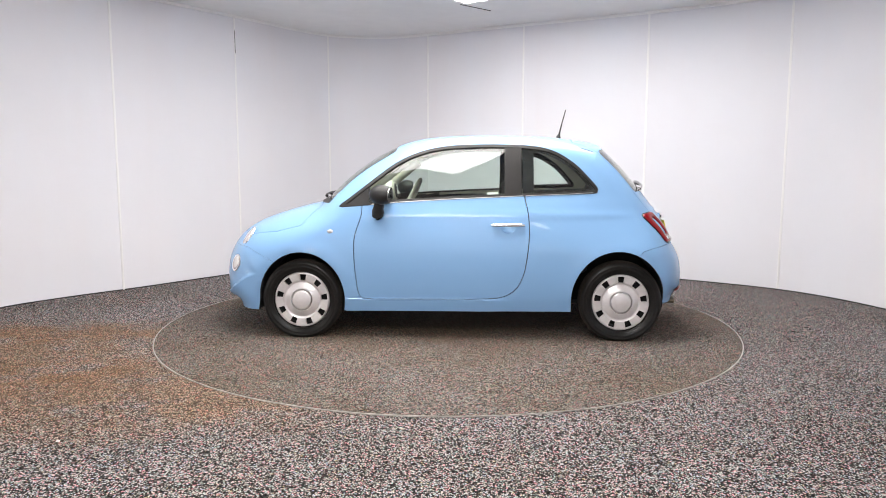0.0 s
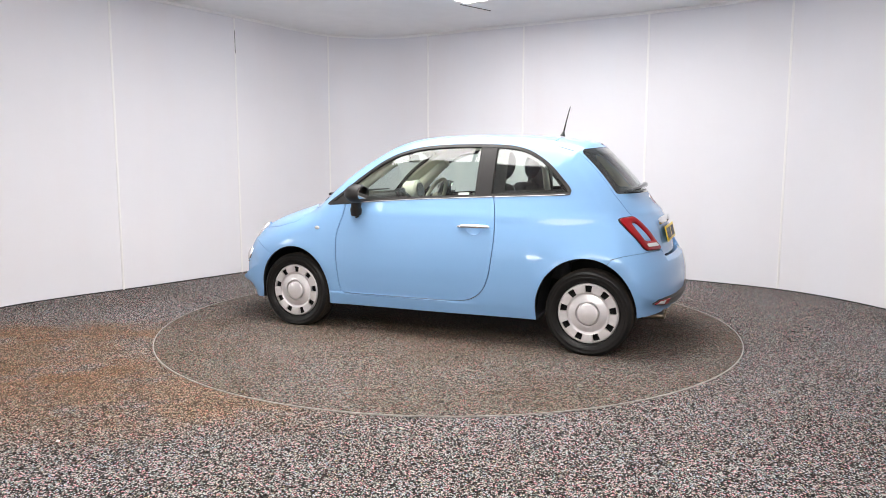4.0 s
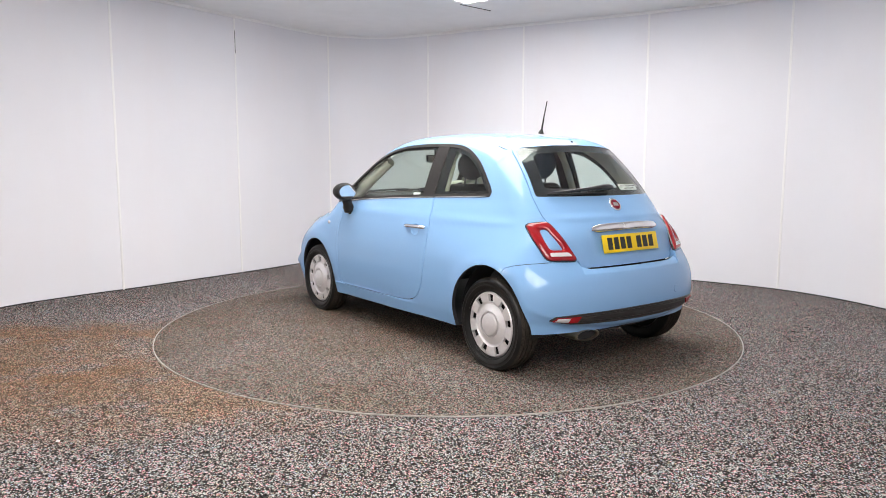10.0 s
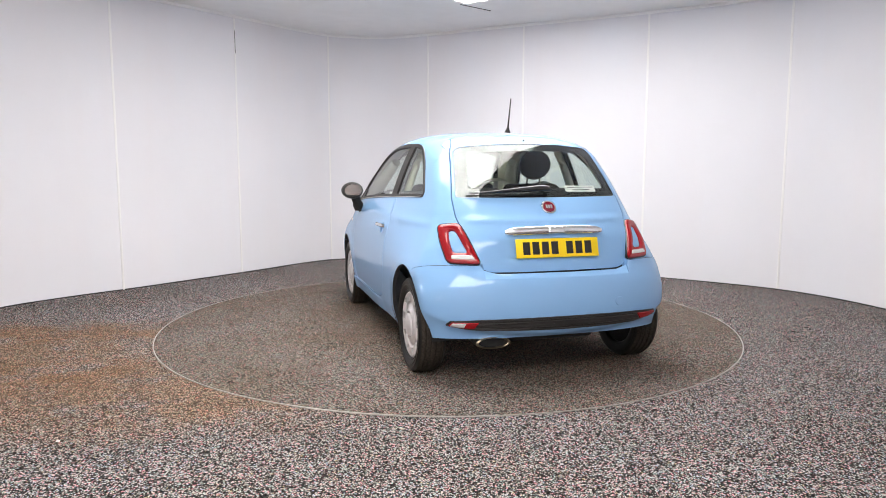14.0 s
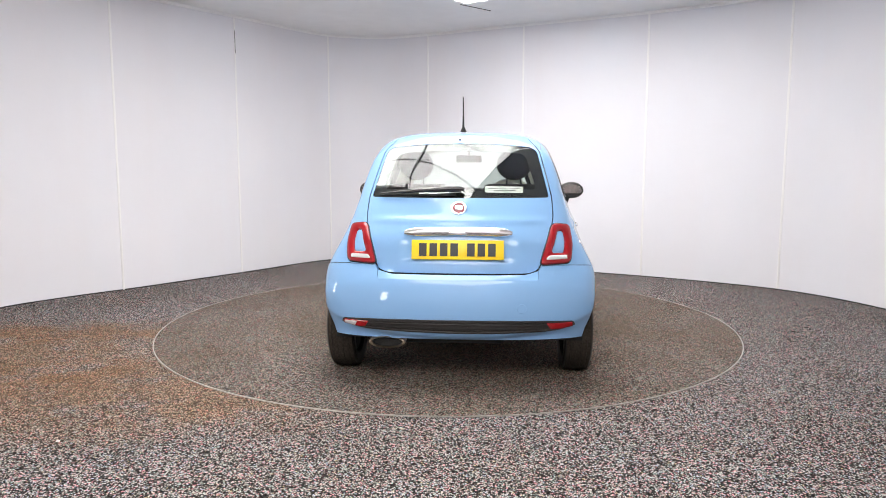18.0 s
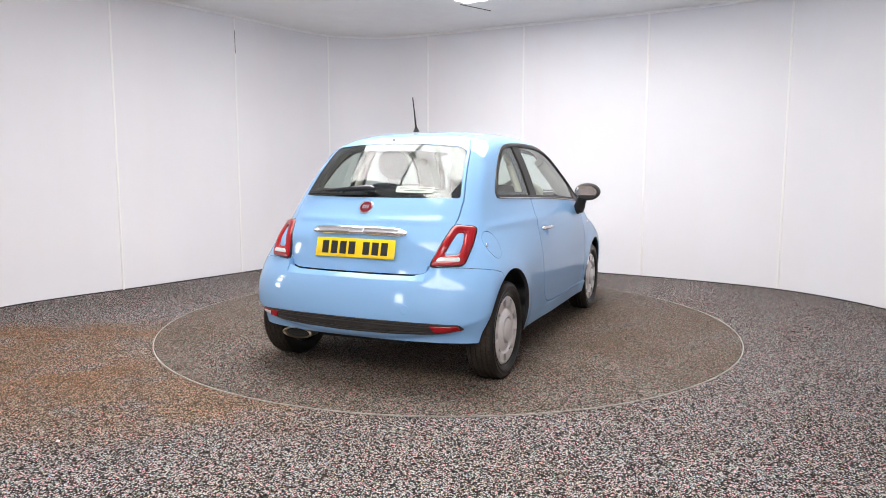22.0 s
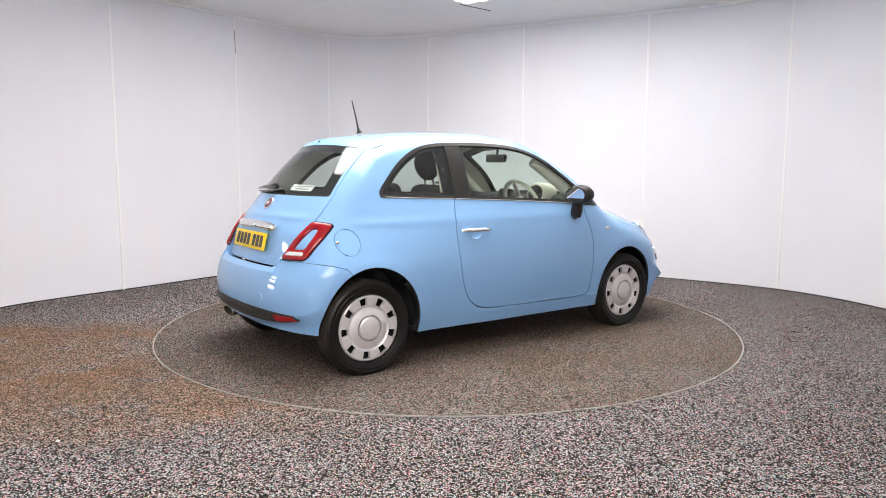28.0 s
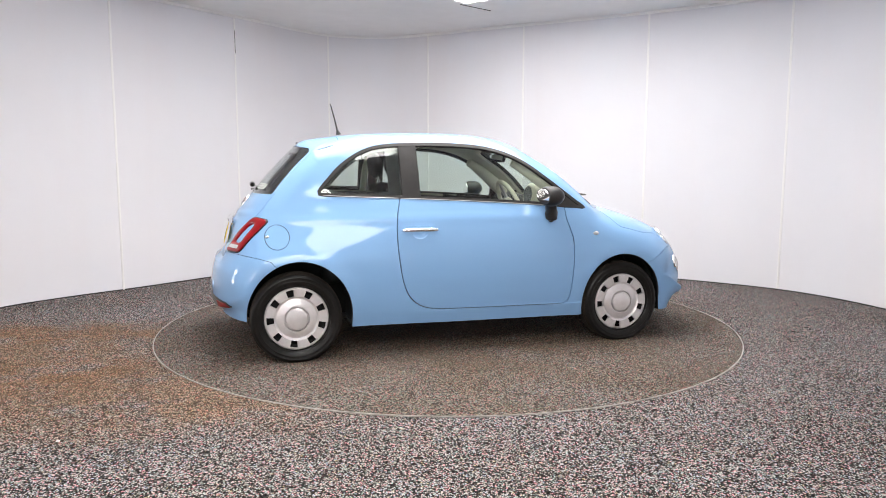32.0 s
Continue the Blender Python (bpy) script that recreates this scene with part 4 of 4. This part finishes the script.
# ---- mirrors, handles, side lamps ----
for s in (1, -1):
    my, mw = (0.852, 0.090) if s > 0 else (0.868, 0.103)
    house = ball(Matrix.Translation((0.545, my * s, 1.042)) @ pose(0, 0, 0, 0, 0, 8 * s) @ Matrix.Diagonal((0.092, mw, 0.069, 1)), 36, 20)
    bmesh.ops.bisect_plane(house, geom=house.verts[:] + house.edges[:] + house.faces[:], plane_co=(0.490, my * s, 1.042), plane_no=(-1, 0.12 * s, 0), clear_outer=True)
    rim_edges = [e for e in house.edges if e.is_boundary]
    bmesh.ops.holes_fill(house, edges=rim_edges, sides=0)
    mirror = part("door_mirror", house, doors[s], "rounded black plastic mirror housing", TRIM)
    glass_at = facing((0.4895, my * s, 1.042), (-1, 0.12 * s, -0.10 if s > 0 else -0.14))
    bm = disc(glass_at @ Matrix.Diagonal((mw - 0.021, 0.052, 1, 1)), 1.0, 0.003)
    part("mirror_glass", bm, mirror, "", MIRROR)
    part("mirror_foot", tube([(0.588, 0.776 * s, 0.868), (0.588, 0.788 * s, 0.888), (0.582, 0.800 * s, 0.925), (0.572, 0.812 * s, 0.965), (0.56, 0.83 * s, 1.0)], [0.016, 0.040, 0.044, 0.040, 0.034], 16), mirror, "", TRIM)
    hx = np.linspace(-0.228, -0.458, 11)
    hz = np.full(11, 0.823)
    up = 0.022 * np.sqrt(np.clip(1 - ((hx + 0.343) / 0.118) ** 4, 0, 1)) + 0.003
    pts = side_point(hx, hz, s, up)
    part("door_handle", tube([tuple(p) for p in pts], [0.009, 0.0125, 0.0135, 0.0135, 0.0135, 0.0135, 0.0135, 0.0135, 0.0135, 0.0125, 0.009], 12, 1.0), doors[s], "chrome pull handle", CHROME)
    q = side_point(np.array([0.933]), np.array([0.775]), s, 0.0)[0]
    part("side_indicator", ball(Matrix.Translation(q) @ Matrix.Diagonal((0.022, 0.010, 0.014, 1)), 16, 10), car, "small clear indicator lens", CLEAR)
tag = roundpoly([(-0.195, 1.030), (-0.275, 1.033), (-0.275, 1.063), (-0.195, 1.060)], 0.003, 3, 4)
part("window_sticker", layered([(tag, -0.010)], 1), doors[1], "small white printed sticker", WHITE)

# headlamps and round front lamps
for s in (1, -1):
    p = side_point(np.array([1.640]), np.array([0.700]), s, 0.0)[0]
    n = Vector(side_point(np.array([1.640]), np.array([0.700]), s, 1.0)[0] - p)
    n = (n + Vector((0.55, 0, 0.05))).normalized()
    m = facing(Vector(p) - n * 0.027, n)
    lamp = part("headlamp", disc(m @ Matrix.Diagonal((0.098, 0.112, 1, 1)), 1.0, 0.010), car, "oval headlamp with chrome rim", CHROME)
    part("headlamp_lens", ball(m @ pose(0, 0, 0.006) @ Matrix.Diagonal((0.088, 0.102, 0.022, 1)), 32, 16), lamp, "clear lens", CLEAR)
    p = side_point(np.array([1.672]), np.array([0.525]), s, 0.0)[0]
    n = (Vector(side_point(np.array([1.672]), np.array([0.525]), s, 1.0)[0] - p) + Vector((0.08, 0, 0))).normalized()
    m = facing(Vector(p) - n * 0.008, n)
    lamp = part("front_lamp", disc(m, 0.066, 0.012), front_bumper, "small round lamp with chrome rim", CHROME)
    part("front_lamp_lens", ball(m @ pose(0, 0, 0.006) @ Matrix.Diagonal((0.055, 0.055, 0.018, 1)), 24, 12), lamp, "clear lens", CLEAR)

# front wipers and their panel
for y0, y1 in ((0.45, -0.10), (0.02, -0.50)):
    ys = np.linspace(y0, y1, 10)
    arm = end_point(ys, np.linspace(1.000, 1.018, 10), False, 0.024)
    part("front_wiper", tube([tuple(p) for p in arm], [0.012, 0.010, 0.008, 0.008, 0.008, 0.008, 0.008, 0.007, 0.006, 0.005], 8), car, "black wiper arm", TRIM)
cowl = roundpoly([(-0.59, 0.968), (0.59, 0.968), (0.585, 0.997), (-0.585, 0.997)], 0.006, 3, 14)
part("scuttle", layered([(cowl, 0.004)], "front", True, -0.01), car, "black plastic scuttle panel", TRIM)

# ---- cabin ----
for s in (1, -1):
    # moulded trim on the windscreen pillars and door posts, and a silver strip added as the highlight under the side
    # windows
    px = np.linspace(0.90, 0.42, 10)
    pz = np.interp(px, [0.40, 0.478, 0.60, 0.718, 0.81, 0.90], [1.297, 1.255, 1.165, 1.072, 1.000, 0.940]) + 0.045
    rail = [tuple(p) for p in side_point(px, pz, s, -0.070)]
    part("pillar_trim", tube(rail, [0.060, 0.060, 0.058, 0.056, 0.054, 0.050, 0.046, 0.042, 0.038, 0.034], 14), car, "moulded cream pillar trim", CREAM)
    post_line = [tuple(p) for p in side_point(np.linspace(-0.50, -0.470, 8), np.linspace(0.98, 1.385, 8), s, -0.052)]
    part("post_trim", tube(post_line, 0.026, 12), car, "moulded cream door post trim", CREAM)
    for name, lo, hi, holder in (("window_highlight", -0.452, 0.64, doors[s]), ("quarter_highlight", -0.955, -0.470, car)):
        mx = np.linspace(lo, hi, 18)
        mz = np.interp(mx, [-0.985, -0.80, -0.457, 0.058, 0.465, 0.71], [1.058, 1.047, 1.034, 1.010, 0.985, 0.963]) - 0.003
        part(name, tube([tuple(p) for p in side_point(mx, mz, s, 0.004)], 0.0026, 6), holder, "thin silver strip standing for a highlight", SILVER)

def seat(x, y, wide, label):
    """A front seat: cushion, reclined backrest, round head restraint on two posts."""
    st = part("seat", rounded((0.50, wide, 0.16), pose(x + 0.26, y, 0.50, 0, -8), 0.05, 4), car, label, CLOTH)
    part("backrest", rounded((0.13, wide - 0.03, 0.64), pose(x - 0.02, y, 0.80, 0, -14), 0.055, 4), st, "", CLOTH)
    part("backrest_top", rounded((0.11, wide - 0.10, 0.06), pose(x - 0.095, y, 1.075, 0, -14), 0.027, 4), st, "", CLOTH)
    part("head_restraint", ball(pose(x - 0.138, y, 1.252, 0, -10) @ Matrix.Diagonal((0.058, 0.124, 0.110, 1)), 28, 18), st, "round dark head restraint", CLOTH)
    for k in (-1, 1):
        part("restraint_post", tube([(x - 0.105, y + 0.05 * k, 1.09), (x - 0.128, y + 0.05 * k, 1.19)], 0.007, 8), st, "", CHROME)
    return st


seat(-0.30, 0.35, 0.48, "dark grey cloth passenger seat with cream edging")
seat(-0.30, -0.35, 0.48, "dark grey cloth driver seat with cream edging")
bench = part("rear_bench", rounded((0.48, 1.08, 0.16), pose(-0.72, 0, 0.55, 0, -8), 0.05, 4), car, "dark grey cloth rear bench", CLOTH)
part("bench_back", rounded((0.14, 1.06, 0.46), pose(-1.00, 0, 0.80, 0, -16), 0.05, 4), bench, "", CLOTH)
for y in (0.27, -0.27):
    part("head_restraint", rounded((0.08, 0.22, 0.10), pose(-1.075, y, 1.055, 0, -16), 0.038, 4), bench, "", CLOTH)
part("parcel_shelf", rounded((0.22, 1.0, 0.02), pose(-1.22, 0, 0.985), 0.008), car, "", DASH)

dash = part("dashboard", rounded((0.34, 1.22, 0.22), pose(0.80, 0, 0.90, 0, 6), 0.07, 5), car, "dark dashboard with a pale blue fascia", DASH)
part("fascia", rounded((0.03, 1.16, 0.14), pose(0.622, 0, 0.885, 0, 12), 0.012), dash, "pale blue painted panel", PAINT)
part("binnacle", disc(facing((0.715, -0.35, 1.015), (-1, 0, 0.12)) @ Matrix.Diagonal((1.2, 1, 1, 1)), 0.092, 0.125, 0.18), dash, "cream instrument drum", CREAM)
part("binnacle_face", disc(facing((0.5915, -0.35, 1.030), (-1, 0, 0.12)) @ Matrix.Diagonal((1.2, 1, 1, 1)), 0.066, 0.003, 0.2), dash, "dark dial", GLOSSBLACK)
part("screen_holder", rounded((0.03, 0.15, 0.09), pose(0.60, 0.02, 1.015, 0, 14), 0.012), dash, "dark screen in a cream surround", GLOSSBLACK)
TILTED = pose(0.455, -0.35, 0.965, 0, 64)
bm = bmesh.new()
rings = []
for i in range(48):
    a = 2 * math.pi * i / 48
    c = Vector((0.180 * math.cos(a), 0.180 * math.sin(a), 0))
    d = c.normalized()
    rings.append([bm.verts.new(TILTED @ (c + d * 0.0165 * math.cos(b) + Vector((0, 0, 0.0165 * math.sin(b))))) for b in [2 * math.pi * k / 12 for k in range(12)]])
for i in range(48):
    for k in range(12):
        bm.faces.new((rings[i][k], rings[(i + 1) % 48][k], rings[(i + 1) % 48][(k + 1) % 12], rings[i][(k + 1) % 12]))
steer = part("steering_wheel", bm, car, "cream leather steering wheel", CREAM)
part("wheel_hub", disc(TILTED @ pose(0, 0, -0.03), 0.062, 0.045, 0.4), steer, "", CREAM)
for a in (0, 180, 90):
    part("spoke", rounded((0.13, 0.04, 0.016), TILTED @ pose(0, 0, 0, 0, 0, a) @ pose(0.11, 0, -0.01), 0.006, 2), steer, "", SILVER)
part("column", tube([TILTED @ Vector((0, 0, -0.02)), TILTED @ Vector((0, 0, -0.25))], 0.04, 14), steer, "", DASH)
inner = part("interior_mirror", rounded((0.025, 0.22, 0.065), pose(0.485, 0, 1.305, 0, 8, 6), 0.012, 3), car, "dark interior mirror", DASH)
part("mirror_face", rounded((0.003, 0.20, 0.052), pose(0.4715, 0.0015, 1.3035, 0, 8, 6), 0.001, 1), inner, "", MIRROR)
part("mirror_stem", tube([(0.495, 0, 1.33), (0.50, 0, 1.40)], 0.010, 8), inner, "", DASH)

# ---- the turntable ----
turntable = thing("turntable", "round floor turntable covered in soiled brown-grey speckled carpet", "turntable")
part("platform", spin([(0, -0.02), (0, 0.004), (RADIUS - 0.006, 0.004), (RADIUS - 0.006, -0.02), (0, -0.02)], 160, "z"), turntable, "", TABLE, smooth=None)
part("rim", spin([(RADIUS - 0.0042, -0.02), (RADIUS - 0.0042, 0.0055), (RADIUS + 0.0022, 0.0055), (RADIUS + 0.0022, -0.02), (RADIUS - 0.0042, -0.02)], 160, "z"), turntable, "thin pale metal edge strip", RING, smooth=None)


# ---- small litter on the carpet ----
def scrap(x, y, long, turn, mat, name, label):
    bm = bmesh.new()
    box(bm, (long, long * 0.35, 0.004), pose(0, 0, 0.0035, 4, 3, turn), 0.0012)
    ob = part(name, bm, None, label, mat)
    ob.location = (x, y, 0)
    return tagged(ob, label, "litter")


scrap(-1.777, -2.557, 0.017, 10, WHITE, "paper_scrap", "tiny white paper scrap lying on the carpet")
scrap(1.0, -2.836, 0.014, 40, WHITE, "paper_scrap", "tiny white paper crumb lying on the carpet")
scrap(-3.735, 0.575, 0.05, 30, DARK, "rubber_chip", "small dark rubber chip beside the wall")
scrap(-2.085, 2.96, 0.05, 60, DARK, "rubber_chip", "small dark rubber chip beside the wall")

# ---- turning ----
START, RATE, SHIFT = 177.364, -5.041, Vector((-0.1147, -0.1556, 0.009))


def motions():
    rows, disc = [], []
    for k in range(65):
        t = k * 0.5
        a = START + RATE * t
        spot = Matrix.Rotation(radians(a), 3, "Z") @ SHIFT
        rows.append((t, pose(*spot, rz=a)))
        disc.append((t, pose(0, 0, 0, rz=a)))
    walk(car, rows)
    walk(turntable, disc)


motions()
